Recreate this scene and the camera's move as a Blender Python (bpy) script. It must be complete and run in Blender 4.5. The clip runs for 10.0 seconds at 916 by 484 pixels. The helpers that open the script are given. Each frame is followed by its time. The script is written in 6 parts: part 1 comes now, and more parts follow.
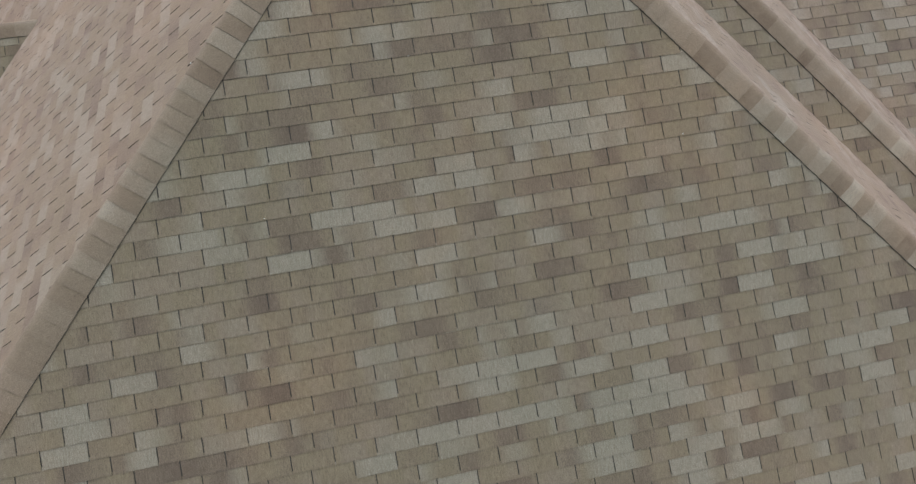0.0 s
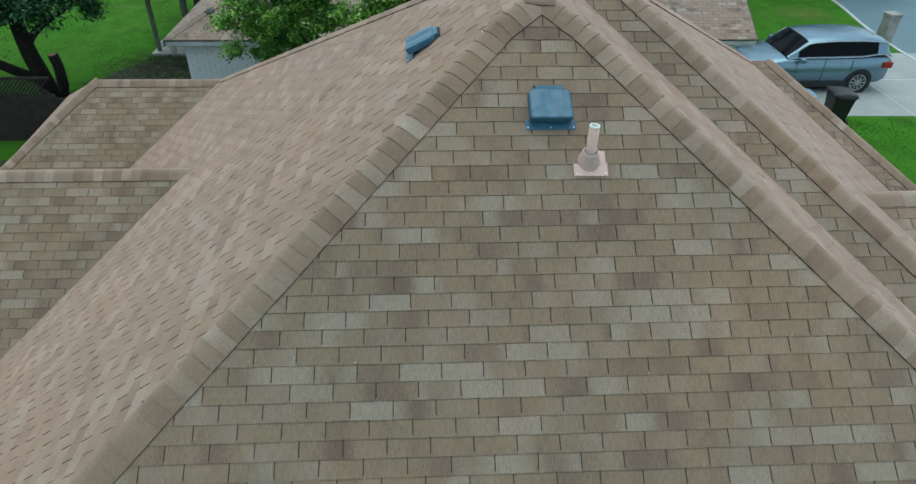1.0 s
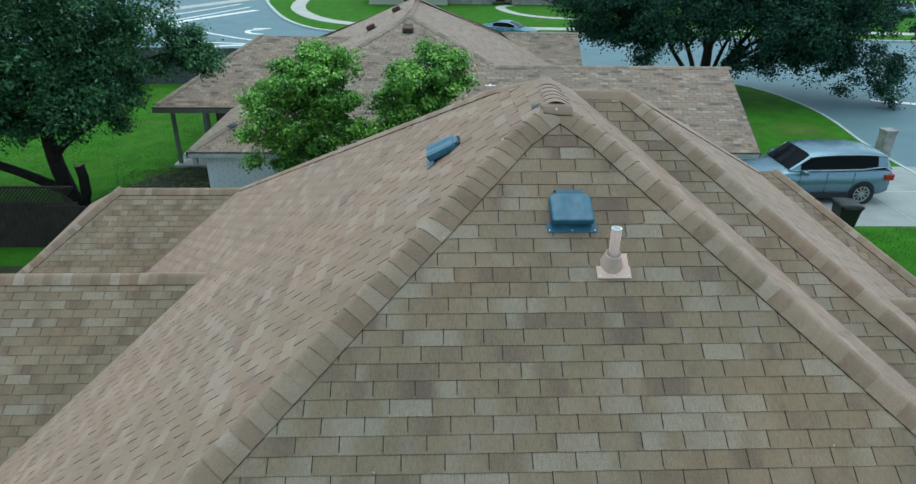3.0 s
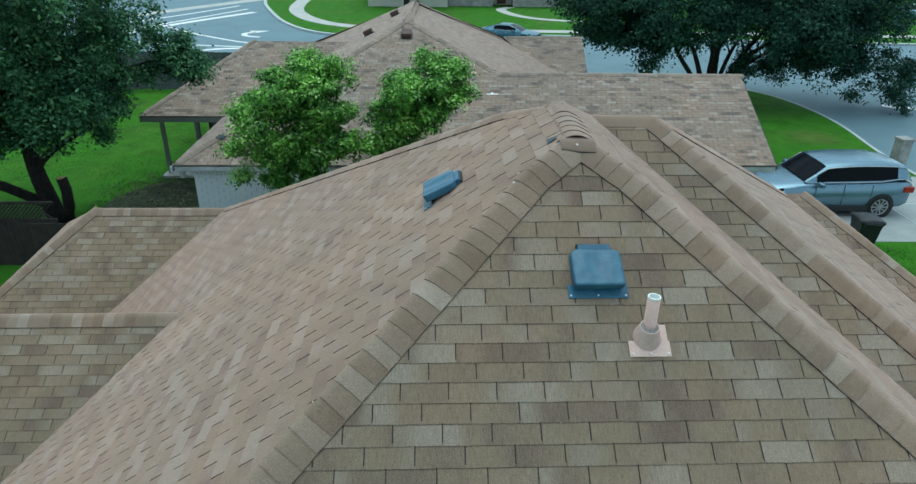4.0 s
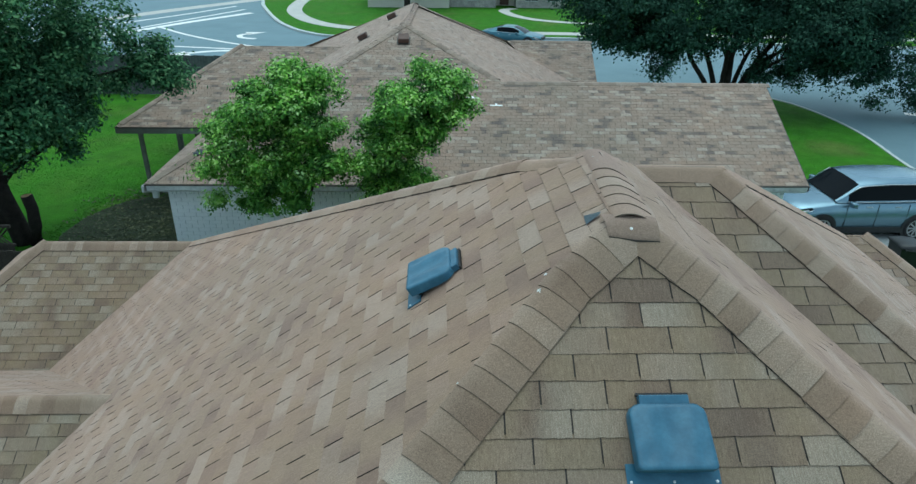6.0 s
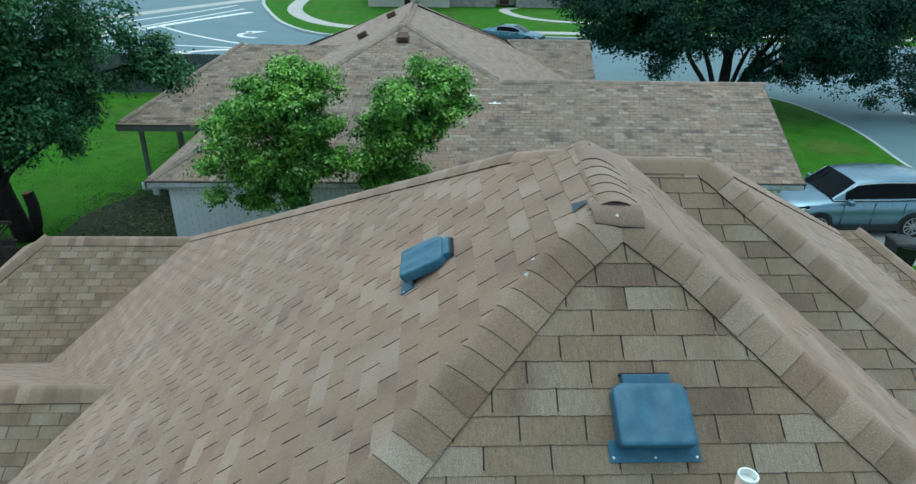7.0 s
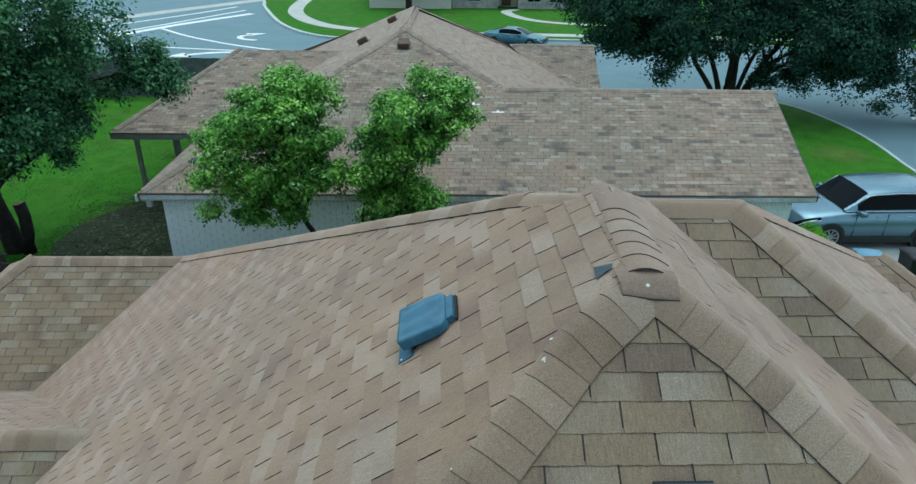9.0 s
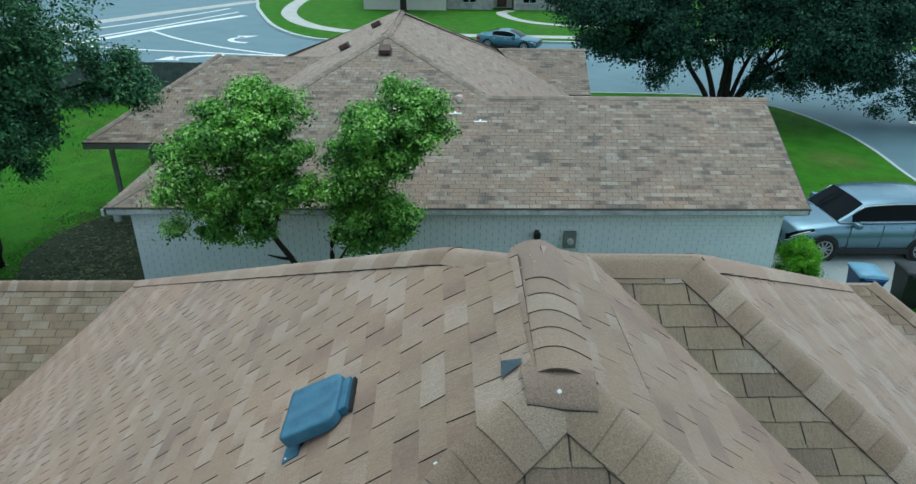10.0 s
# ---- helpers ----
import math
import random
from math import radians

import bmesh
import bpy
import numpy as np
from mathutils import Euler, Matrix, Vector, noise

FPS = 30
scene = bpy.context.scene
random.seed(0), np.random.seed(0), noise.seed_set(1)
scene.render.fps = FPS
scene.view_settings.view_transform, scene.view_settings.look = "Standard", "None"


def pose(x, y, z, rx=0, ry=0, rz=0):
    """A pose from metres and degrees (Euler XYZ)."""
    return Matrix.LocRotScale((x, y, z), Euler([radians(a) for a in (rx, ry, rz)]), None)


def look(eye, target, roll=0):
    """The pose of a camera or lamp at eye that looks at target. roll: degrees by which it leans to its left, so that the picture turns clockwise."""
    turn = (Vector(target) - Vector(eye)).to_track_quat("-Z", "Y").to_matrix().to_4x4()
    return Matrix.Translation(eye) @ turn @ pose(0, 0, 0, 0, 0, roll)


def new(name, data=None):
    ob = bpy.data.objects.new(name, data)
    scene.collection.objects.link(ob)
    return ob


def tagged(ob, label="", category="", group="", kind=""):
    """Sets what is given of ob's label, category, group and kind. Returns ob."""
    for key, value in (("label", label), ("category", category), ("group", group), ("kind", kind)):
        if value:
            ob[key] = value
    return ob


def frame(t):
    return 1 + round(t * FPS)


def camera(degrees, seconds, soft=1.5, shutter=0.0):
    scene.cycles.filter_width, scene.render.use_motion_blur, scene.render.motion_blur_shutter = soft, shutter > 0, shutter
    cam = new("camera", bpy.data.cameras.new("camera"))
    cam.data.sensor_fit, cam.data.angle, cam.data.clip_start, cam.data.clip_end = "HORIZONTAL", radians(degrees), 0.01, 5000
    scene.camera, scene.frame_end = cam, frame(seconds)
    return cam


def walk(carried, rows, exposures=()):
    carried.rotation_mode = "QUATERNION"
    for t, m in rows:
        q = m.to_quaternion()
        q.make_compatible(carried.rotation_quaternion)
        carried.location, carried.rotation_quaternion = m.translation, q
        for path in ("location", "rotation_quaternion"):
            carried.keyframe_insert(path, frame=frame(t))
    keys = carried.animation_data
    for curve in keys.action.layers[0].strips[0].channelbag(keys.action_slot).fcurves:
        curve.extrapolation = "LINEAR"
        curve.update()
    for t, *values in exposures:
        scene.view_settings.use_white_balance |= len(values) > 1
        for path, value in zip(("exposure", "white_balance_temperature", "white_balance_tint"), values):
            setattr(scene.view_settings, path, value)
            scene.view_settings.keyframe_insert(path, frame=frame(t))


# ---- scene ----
cam = camera(70.4, 10.0, soft=1.42)
PATH = [
    (0, (0.433, 0.141, 8.407), (0.724, 1.337, 6.831), 0.9),
    (0.5, (0.403, 0.127, 8.393), (0.502, 1.356, 6.818), 1.3),
    (0.8, (0.353, 0.080, 8.345), (0.447, 1.530, 6.971), 1.33),
    (0.9, (0.335, 0.060, 8.325), (0.431, 1.609, 7.063), 1.19),
    (1, (0.318, 0.043, 8.308), (0.415, 1.66, 7.135), 1.1),
    (1.1, (0.303, 0.030, 8.296), (0.402, 1.702, 7.203), 1.07),
    (1.5, (0.265, 0.0, 8.28), (0.357, 1.674, 7.19), 1.1),
    (1.8, (0.251, -0.021, 8.286), (0.337, 1.670, 7.221), 0.98),
    (1.9, (0.247, -0.025, 8.288), (0.334, 1.705, 7.289), 0.93),
    (2, (0.244, -0.027, 8.289), (0.33, 1.728, 7.334), 0.9),
    (2.2, (0.237, -0.026, 8.261), (0.322, 1.767, 7.379), 0.87),
    (3.3, (0.195, 0.188, 8.227), (0.273, 1.980, 7.342), 0.89),
    (3.5, (0.201, 0.386, 8.238), (0.279, 2.178, 7.355), 0.9),
    (4, (0.223, 1.065, 8.226), (0.302, 2.858, 7.344), 0.9),
    (4.5, (0.233, 1.707, 8.181), (0.31, 3.5, 7.299), 1.0),
    (5, (0.241, 2.196, 8.157), (0.318, 3.99, 7.275), 1.0),
    (5.5, (0.284, 2.569, 8.145), (0.36, 4.363, 7.263), 1.0),
    (6.3, (0.32, 2.80, 8.11), (0.395, 4.594, 7.228), 1.05),
    (6.8, (0.348, 2.736, 8.103), (0.423, 4.531, 7.224), 1.09),
    (7, (0.356, 2.646, 8.103), (0.43, 4.439, 7.221), 1.1),
    (7.5, (0.361, 2.542, 8.107), (0.435, 4.335, 7.225), 1.1),
    (8, (0.378, 2.581, 8.118), (0.451, 4.374, 7.235), 1.1),
    (8.5, (0.375, 2.824, 8.156), (0.447, 4.617, 7.273), 1.1),
    (9, (0.352, 3.203, 8.201), (0.422, 4.997, 7.318), 1.1),
    (9.5, (0.513, 3.531, 8.23), (0.582, 5.325, 7.348), 1.0),
    (10, (0.855, 3.835, 8.285), (0.925, 5.628, 7.402), 1.0),
]
EXPOSURES = [(0, -0.37, 6110, -0.5), (0.5, -0.37, 6050, -3.5), (1, -0.365, 5850, -7), (2, -0.37, 5690, -9.5), (3.5, -0.385, 5550, -11.5), (5, -0.385, 5500, -12.5), (7, -0.39, 5470, -13), (9, -0.38, 5480, -12.5), (10, -0.36, 5500, -12)]
walk(cam, [(t, look(eye, target, roll)) for t, eye, target, roll in PATH], EXPOSURES)

# ---- world and light: a bright overcast day ----
world = bpy.data.worlds.new("overcast_sky")
scene.world = world
world.use_nodes = True
wn, wl = world.node_tree.nodes, world.node_tree.links
sky = wn.new("ShaderNodeTexSky")
sky.sky_type = "NISHITA"
sky.sun_disc = False
sky.sun_elevation, sky.sun_rotation = radians(77), radians(4)
sky.dust_density, sky.air_density = 2.0, 1.0
cloud = wn.new("ShaderNodeHueSaturation")
cloud.inputs["Saturation"].default_value = 0.42
wl.new(sky.outputs[0], cloud.inputs["Color"])
wl.new(cloud.outputs[0], wn["Background"].inputs[0])
wn["Background"].inputs[1].default_value = 0.30
sun = new("sun", bpy.data.lights.new("sun", "SUN"))
sun.data.energy, sun.data.angle, sun.data.color = 1.25, radians(60), (1.0, 0.96, 0.87)
sun.matrix_world = look((1, 13, 56), (0, 0, 0))


# ---- materials ----
def mat(name, rough=0.85, metal=0.0, spec=0.3):
    m = bpy.data.materials.new(name)
    m.use_nodes = True
    b = m.node_tree.nodes["Principled BSDF"]
    b.inputs["Roughness"].default_value = rough
    b.inputs["Metallic"].default_value = metal
    b.inputs["Specular IOR Level"].default_value = spec
    return m, m.node_tree.nodes, m.node_tree.links, b


def node(nodes, kind, **props):
    n = nodes.new(kind)
    for key, value in props.items():
        n.inputs[key.replace("_", " ")].default_value = value
    return n


def ramp(nodes, stops):
    r = nodes.new("ShaderNodeValToRGB")
    el = r.color_ramp.elements
    while len(el) < len(stops):
        el.new(0.5)
    for e, (p, c) in zip(el, stops):
        e.position, e.color = p, (*c, 1)
    return r


def mix(nodes, links, kind, fac, a, b):
    m = nodes.new("ShaderNodeMix")
    m.data_type, m.blend_type = "RGBA", kind
    for sock, v in ((m.inputs[0], fac), (m.inputs[6], a), (m.inputs[7], b)):
        if isinstance(v, (int, float)):
            sock.default_value = v
        elif isinstance(v, tuple):
            sock.default_value = (*v, 1)
        else:
            links.new(v, sock)
    return m.outputs[2]


def bump(nodes, links, b, height, strength=0.3, distance=0.01):
    n = nodes.new("ShaderNodeBump")
    n.inputs["Strength"].default_value, n.inputs["Distance"].default_value = strength, distance
    links.new(height, n.inputs["Height"])
    links.new(n.outputs[0], b.inputs["Normal"])


def mottled(name, a, b, scale=6.0, fine=60.0, rough=0.85, metal=0.0, spec=0.3, relief=0.2, dist=0.01, stain=0.25):
    """A two-scale surface: broad stains between two colours, fine grain and relief."""
    m, nn, ll, bs = mat(name, rough, metal, spec)
    geo = nn.new("ShaderNodeNewGeometry")
    broad = node(nn, "ShaderNodeTexNoise", Scale=scale, Detail=4.0, Roughness=0.6)
    small = node(nn, "ShaderNodeTexNoise", Scale=fine, Detail=3.0, Roughness=0.7)
    ll.new(geo.outputs["Position"], broad.inputs["Vector"])
    ll.new(geo.outputs["Position"], small.inputs["Vector"])
    r = ramp(nn, [(0.3, a), (0.7, b)])
    ll.new(broad.outputs[0], r.inputs[0])
    g = ramp(nn, [(0.25, (1 - stain,) * 3), (0.75, (1 + stain * 0.6,) * 3)])
    ll.new(small.outputs[0], g.inputs[0])
    ll.new(mix(nn, ll, "MULTIPLY", 1.0, r.outputs[0], g.outputs[0]), bs.inputs["Base Color"])
    if relief:
        bump(nn, ll, bs, small.outputs[0], relief, dist)
    return m


EXPOSE, TAB, STEP = 0.127, 0.2985, 0.170
SHINGLE_TONES = [(0.0, (0.134, 0.094, 0.074)), (0.26, (0.172, 0.123, 0.094)), (0.42, (0.203, 0.149, 0.108)),
                 (0.56, (0.214, 0.159, 0.112)), (0.72, (0.226, 0.167, 0.128)), (1.0, (0.240, 0.186, 0.146))]
NEIGHBOUR_TONES = [(0.0, (0.086, 0.077, 0.071)), (0.27, (0.126, 0.108, 0.094)), (0.38, (0.214, 0.166, 0.130)),
                   (0.62, (0.222, 0.175, 0.140)), (0.8, (0.236, 0.189, 0.152)), (1.0, (0.248, 0.212, 0.172))]


def scaled(nn, ll, value, k, c=0.0):
    """value * k + c, where value is a socket."""
    n = nn.new("ShaderNodeMath")
    n.operation = "MULTIPLY_ADD"
    ll.new(value, n.inputs[0])
    n.inputs[1].default_value, n.inputs[2].default_value = k, c
    return n.outputs[0]


def summed(nn, ll, a, b, operation="ADD"):
    n = nn.new("ShaderNodeMath")
    n.operation = operation
    ll.new(a, n.inputs[0])
    ll.new(b, n.inputs[1])
    return n.outputs[0]


def granules(nn, ll, bs, colour, grain, depth=0.35):
    """Mineral granules: light and dark specks over a colour, with their relief."""
    geo = nn.new("ShaderNodeNewGeometry")
    gran = node(nn, "ShaderNodeTexNoise", Scale=grain, Detail=3.0, Roughness=0.85)
    weather = node(nn, "ShaderNodeTexNoise", Scale=0.7, Detail=4.0, Roughness=0.6)
    for t in (gran, weather):
        ll.new(geo.outputs["Position"], t.inputs["Vector"])
    g = ramp(nn, [(0.30, (0.60, 0.59, 0.58)), (0.5, (0.98, 0.98, 0.98)), (0.70, (1.50, 1.50, 1.49))])
    ll.new(gran.outputs[0], g.inputs[0])
    w = ramp(nn, [(0.33, (0.90, 0.93, 0.91)), (0.5, (0.98, 0.98, 0.97)), (0.68, (1.10, 1.03, 0.97))])
    ll.new(weather.outputs[0], w.inputs[0])
    colour = mix(nn, ll, "MULTIPLY", 1.0, colour, g.outputs[0])
    colour = mix(nn, ll, "MULTIPLY", 1.0, colour, w.outputs[0])
    ll.new(colour, bs.inputs["Base Color"])
    bump(nn, ll, bs, gran.outputs[0], depth, 0.003)
    bs.inputs["Sheen Weight"].default_value, bs.inputs["Sheen Roughness"].default_value = 0.45, 0.5
    bs.inputs["Sheen Tint"].default_value = (1.0, 0.70, 0.60, 1)


def slope_material(name, per_object, tones, pale, along, up, foot, grain=190.0, run=2.6, part_pale=0.74, own=0.22, apart_rows=3.71):
    """Three-tab shingle in a granule blend: tones drift along each course, now and then a pale tab or pair of tabs. foot: height along up of the first course."""
    m, nn, ll, bs = mat(name, 0.92, 0.0, 0.25)
    rnd = nn.new("ShaderNodeObjectInfo").outputs["Random"] if per_object else nn.new("ShaderNodeNewGeometry").outputs["Random Per Island"]
    geo = nn.new("ShaderNodeNewGeometry")
    reach = []
    for axis in (along, up):
        d = nn.new("ShaderNodeVectorMath")
        d.operation = "DOT_PRODUCT"
        ll.new(geo.outputs["Position"], d.inputs[0])
        d.inputs[1].default_value = axis
        reach.append(d.outputs["Value"])
    course = nn.new("ShaderNodeMath")
    course.operation = "FLOOR"
    ll.new(scaled(nn, ll, reach[1], 1 / EXPOSE, (0.003 - foot) / EXPOSE), course.inputs[0])

    def drift(rate, seed, detail):
        at = nn.new("ShaderNodeCombineXYZ")
        ll.new(scaled(nn, ll, reach[0], rate, seed), at.inputs[0])
        ll.new(scaled(nn, ll, course.outputs[0], apart_rows, seed), at.inputs[1])
        n = node(nn, "ShaderNodeTexNoise", Scale=1.0, Detail=detail, Roughness=0.5)
        ll.new(at.outputs[0], n.inputs["Vector"])
        return n.outputs[0]

    r = ramp(nn, tones)
    tone = summed(nn, ll, scaled(nn, ll, drift(run, 5.3, 1.5), 1.9, -0.45 - own / 2), scaled(nn, ll, rnd, own))
    ll.new(tone, r.inputs[0])
    lot = nn.new("ShaderNodeMath")
    lot.operation = "FRACT"
    ll.new(scaled(nn, ll, rnd, 57.31), lot.inputs[0])
    chance = summed(nn, ll, scaled(nn, ll, lot.outputs[0], 0.45), scaled(nn, ll, drift(2.3, 41.7, 0.0), 0.95, -0.12))
    mask = ramp(nn, [(part_pale - 0.09, (0, 0, 0)), (part_pale + 0.06, (1, 1, 1))])
    ll.new(chance, mask.inputs[0])
    colour = mix(nn, ll, "MIX", mask.outputs[0], r.outputs[0], pale)
    runs_at = nn.new("ShaderNodeCombineXYZ")
    ll.new(scaled(nn, ll, reach[0], 130.0), runs_at.inputs[0])
    ll.new(scaled(nn, ll, reach[1], 14.0), runs_at.inputs[1])
    runs = node(nn, "ShaderNodeTexNoise", Scale=1.0, Detail=3.0, Roughness=0.7)
    ll.new(runs_at.outputs[0], runs.inputs["Vector"])
    wash = ramp(nn, [(0.3, (0.80, 0.78, 0.76)), (0.7, (1.19, 1.20, 1.21))])
    ll.new(runs.outputs[0], wash.inputs[0])
    granules(nn, ll, bs, mix(nn, ll, "MULTIPLY", 1.0, colour, wash.outputs[0]), grain)
    return m


def cap_material(name, tones, grain=150.0):
    """Granule-faced cap shingles, each of its own tone, browner in soft bands."""
    m, nn, ll, bs = mat(name, 0.92, 0.0, 0.25)
    geo = nn.new("ShaderNodeNewGeometry")
    patch = node(nn, "ShaderNodeTexNoise", Scale=5.0, Detail=2.0, Roughness=0.5)
    ll.new(geo.outputs["Position"], patch.inputs["Vector"])
    r = ramp(nn, tones)
    ll.new(summed(nn, ll, scaled(nn, ll, nn.new("ShaderNodeObjectInfo").outputs["Random"], 0.82, -0.20), scaled(nn, ll, patch.outputs[0], 0.6)), r.inputs[0])
    granules(nn, ll, bs, r.outputs[0], grain, 0.34)
    return m


def plain_shingle(name, tones, grain):
    m, nn, ll, bs = mat(name, 0.92, 0.0, 0.25)
    r = ramp(nn, tones)
    ll.new(nn.new("ShaderNodeNewGeometry").outputs["Random Per Island"], r.inputs[0])
    granules(nn, ll, bs, r.outputs[0], grain)
    return m


PALE, OLD_PALE = (0.268, 0.216, 0.176), (0.288, 0.250, 0.208)
SHINGLE = plain_shingle("shingle_blend", SHINGLE_TONES, 190.0)
SHINGLE_OLD = plain_shingle("weathered_shingle", NEIGHBOUR_TONES, 90.0)
CAP_TONES = [(0.0, (0.160, 0.112, 0.080)), (0.25, (0.200, 0.144, 0.104)), (0.6, (0.226, 0.167, 0.124)), (0.8, (0.256, 0.198, 0.152)), (1.0, (0.318, 0.265, 0.214))]
CAP = cap_material("ridge_cap_granules", CAP_TONES)
CAP_OLD = cap_material("weathered_cap_granules", [(0.0, (0.150, 0.122, 0.100)), (0.5, (0.205, 0.166, 0.134)), (1.0, (0.262, 0.222, 0.184))], 90.0)
CAP_DARK = cap_material("brown_cap_granules", [(0.0, (0.150, 0.106, 0.080)), (1.0, (0.196, 0.142, 0.110))])
UNDERLAY = mottled("roof_underlay", (0.035, 0.03, 0.028), (0.06, 0.05, 0.045), relief=0)
CAP_EDGE = mottled("cap_butt_edge", (0.095, 0.072, 0.056), (0.125, 0.096, 0.074), 20, 90, 0.9)
BARE_SPOTS = [(16.9, 28.1, 1.5), (-8.9, 21.6, 1.6)]


def lawn_material(name):
    """Mown grass: broad lush and dry patches over short blades."""
    m, nn, ll, bs = mat(name, 0.95, 0.0, 0.1)
    geo = nn.new("ShaderNodeNewGeometry")
    looks = []
    for scale, detail in ((0.22, 3.0), (1.3, 4.0), (30.0, 3.0)):
        t = node(nn, "ShaderNodeTexNoise", Scale=scale, Detail=detail, Roughness=0.6)
        ll.new(geo.outputs["Position"], t.inputs["Vector"])
        looks.append(t.outputs[0])
    dry = ramp(nn, [(0.46, (0.052, 0.160, 0.011)), (0.60, (0.060, 0.152, 0.014)), (0.76, (0.105, 0.155, 0.038))])
    ll.new(looks[0], dry.inputs[0])
    bare = dry.outputs[0]
    for x, y, reach in BARE_SPOTS:
        d = nn.new("ShaderNodeVectorMath")
        d.operation = "DISTANCE"
        ll.new(geo.outputs["Position"], d.inputs[0])
        d.inputs[1].default_value = (x, y, 0)
        edge = ramp(nn, [(0.35, (0.45, 0.45, 0.45)), (0.95, (0, 0, 0))])
        ll.new(summed(nn, ll, scaled(nn, ll, d.outputs["Value"], 1 / reach), scaled(nn, ll, looks[1], 1.0, -0.5)), edge.inputs[0])
        bare = mix(nn, ll, "MIX", edge.outputs[0], bare, (0.135, 0.135, 0.050))
    lush = ramp(nn, [(0.3, (0.72, 0.74, 0.75)), (0.7, (1.22, 1.2, 1.15))])
    ll.new(looks[1], lush.inputs[0])
    fine = ramp(nn, [(0.25, (0.56, 0.58, 0.6)), (0.75, (1.36, 1.34, 1.25))])
    ll.new(looks[2], fine.inputs[0])
    c = mix(nn, ll, "MULTIPLY", 1.0, mix(nn, ll, "MULTIPLY", 1.0, bare, lush.outputs[0]), fine.outputs[0])
    ll.new(c, bs.inputs["Base Color"])
    bump(nn, ll, bs, looks[2], 0.6, 0.05)
    return m


GRASS = lawn_material("lawn_grass")
MULCH = mottled("bare_mulch", (0.030, 0.042, 0.019), (0.054, 0.072, 0.032), 3.0, 40.0, 0.95, relief=0.8, dist=0.04, stain=0.5)
ASPHALT = mottled("asphalt", (0.112, 0.178, 0.208), (0.140, 0.214, 0.248), 0.4, 25.0, 0.7, 0, 0.35, relief=0.2, stain=0.12)
CONCRETE = mottled("concrete", (0.40, 0.39, 0.37), (0.50, 0.49, 0.46), 1.0, 30.0, 0.9, relief=0.15, stain=0.12)
OLD_CONCRETE = mottled("weathered_concrete", (0.27, 0.29, 0.285), (0.35, 0.37, 0.36), 0.8, 30.0, 0.9, relief=0.15, stain=0.2)
KERB = mottled("kerb_concrete", (0.40, 0.43, 0.43), (0.50, 0.53, 0.52), 2.0, 30.0, 0.9, relief=0.15, stain=0.15)
ROADPAINT = mottled("road_paint", (0.68, 0.68, 0.66), (0.8, 0.8, 0.78), 3.0, 30.0, 0.8, relief=0.1, stain=0.15)
WHITE_BRICK = mottled("painted_brick", (0.86, 0.90, 0.93), (0.92, 0.95, 0.97), 3.0, 50.0, 0.8, relief=0.3, stain=0.08)
MORTAR = mottled("grey_mortar", (0.44, 0.49, 0.53), (0.56, 0.61, 0.65), 5.0, 60.0, 0.95, relief=0.2)
TRIM = mottled("painted_trim", (0.46, 0.49, 0.49), (0.54, 0.57, 0.56), 3.0, 30.0, 0.7, relief=0.08, stain=0.1)
PEELING = mottled("peeling_paint", (0.34, 0.36, 0.36), (0.72, 0.75, 0.74), 2.0, 12.0, 0.7, relief=0.08, stain=0.3)
DARK_TRIM = mottled("dark_drip_edge", (0.05, 0.045, 0.04), (0.08, 0.07, 0.06), 4.0, 40.0, 0.6, relief=0.05)
WALL_TAN = mottled("tan_brick_wall", (0.34, 0.27, 0.21), (0.42, 0.34, 0.27), 3.0, 40.0, 0.9, relief=0.2)
BEIGE = mottled("beige_siding", (0.52, 0.49, 0.42), (0.58, 0.55, 0.48), 1.0, 30.0, 0.85, relief=0.1, stain=0.1)
STONE = mottled("grey_stone", (0.26, 0.25, 0.24), (0.46, 0.44, 0.41), 2.2, 9.0, 0.9, relief=0.4, stain=0.3)
BARK = mottled("bark", (0.018, 0.016, 0.014), (0.04, 0.034, 0.028), 6.0, 40.0, 0.95, relief=0.8, dist=0.03, stain=0.4)
CUTWOOD = mottled("cut_wood", (0.32, 0.19, 0.10), (0.40, 0.25, 0.14), 8.0, 60.0, 0.9)
FENCEWOOD = mottled("weathered_fence_wood", (0.03, 0.026, 0.022), (0.055, 0.046, 0.038), 4.0, 40.0, 0.9, relief=0.3, stain=0.35)
GREYFENCE = mottled("silvered_fence_wood", (0.07, 0.08, 0.085), (0.12, 0.13, 0.135), 4.0, 40.0, 0.9, relief=0.3, stain=0.3)
GREYWOOD = mottled("grey_post_wood", (0.20, 0.21, 0.19), (0.28, 0.29, 0.26), 4.0, 40.0, 0.85, relief=0.2)
PLASTIC = mottled("blue_grey_plastic", (0.026, 0.088, 0.148), (0.056, 0.145, 0.218), 11.0, 80.0, 0.42, 0, 0.4, 0.06, 0.004, 0.14)
PVC = mottled("painted_pipe", (0.58, 0.39, 0.33), (0.66, 0.46, 0.40), 8.0, 60.0, 0.6, relief=0.05, stain=0.1)
PVC_WHITE = mottled("white_pipe_rim", (0.72, 0.75, 0.72), (0.8, 0.82, 0.8), 8.0, 60.0, 0.5, relief=0.05, stain=0.05)
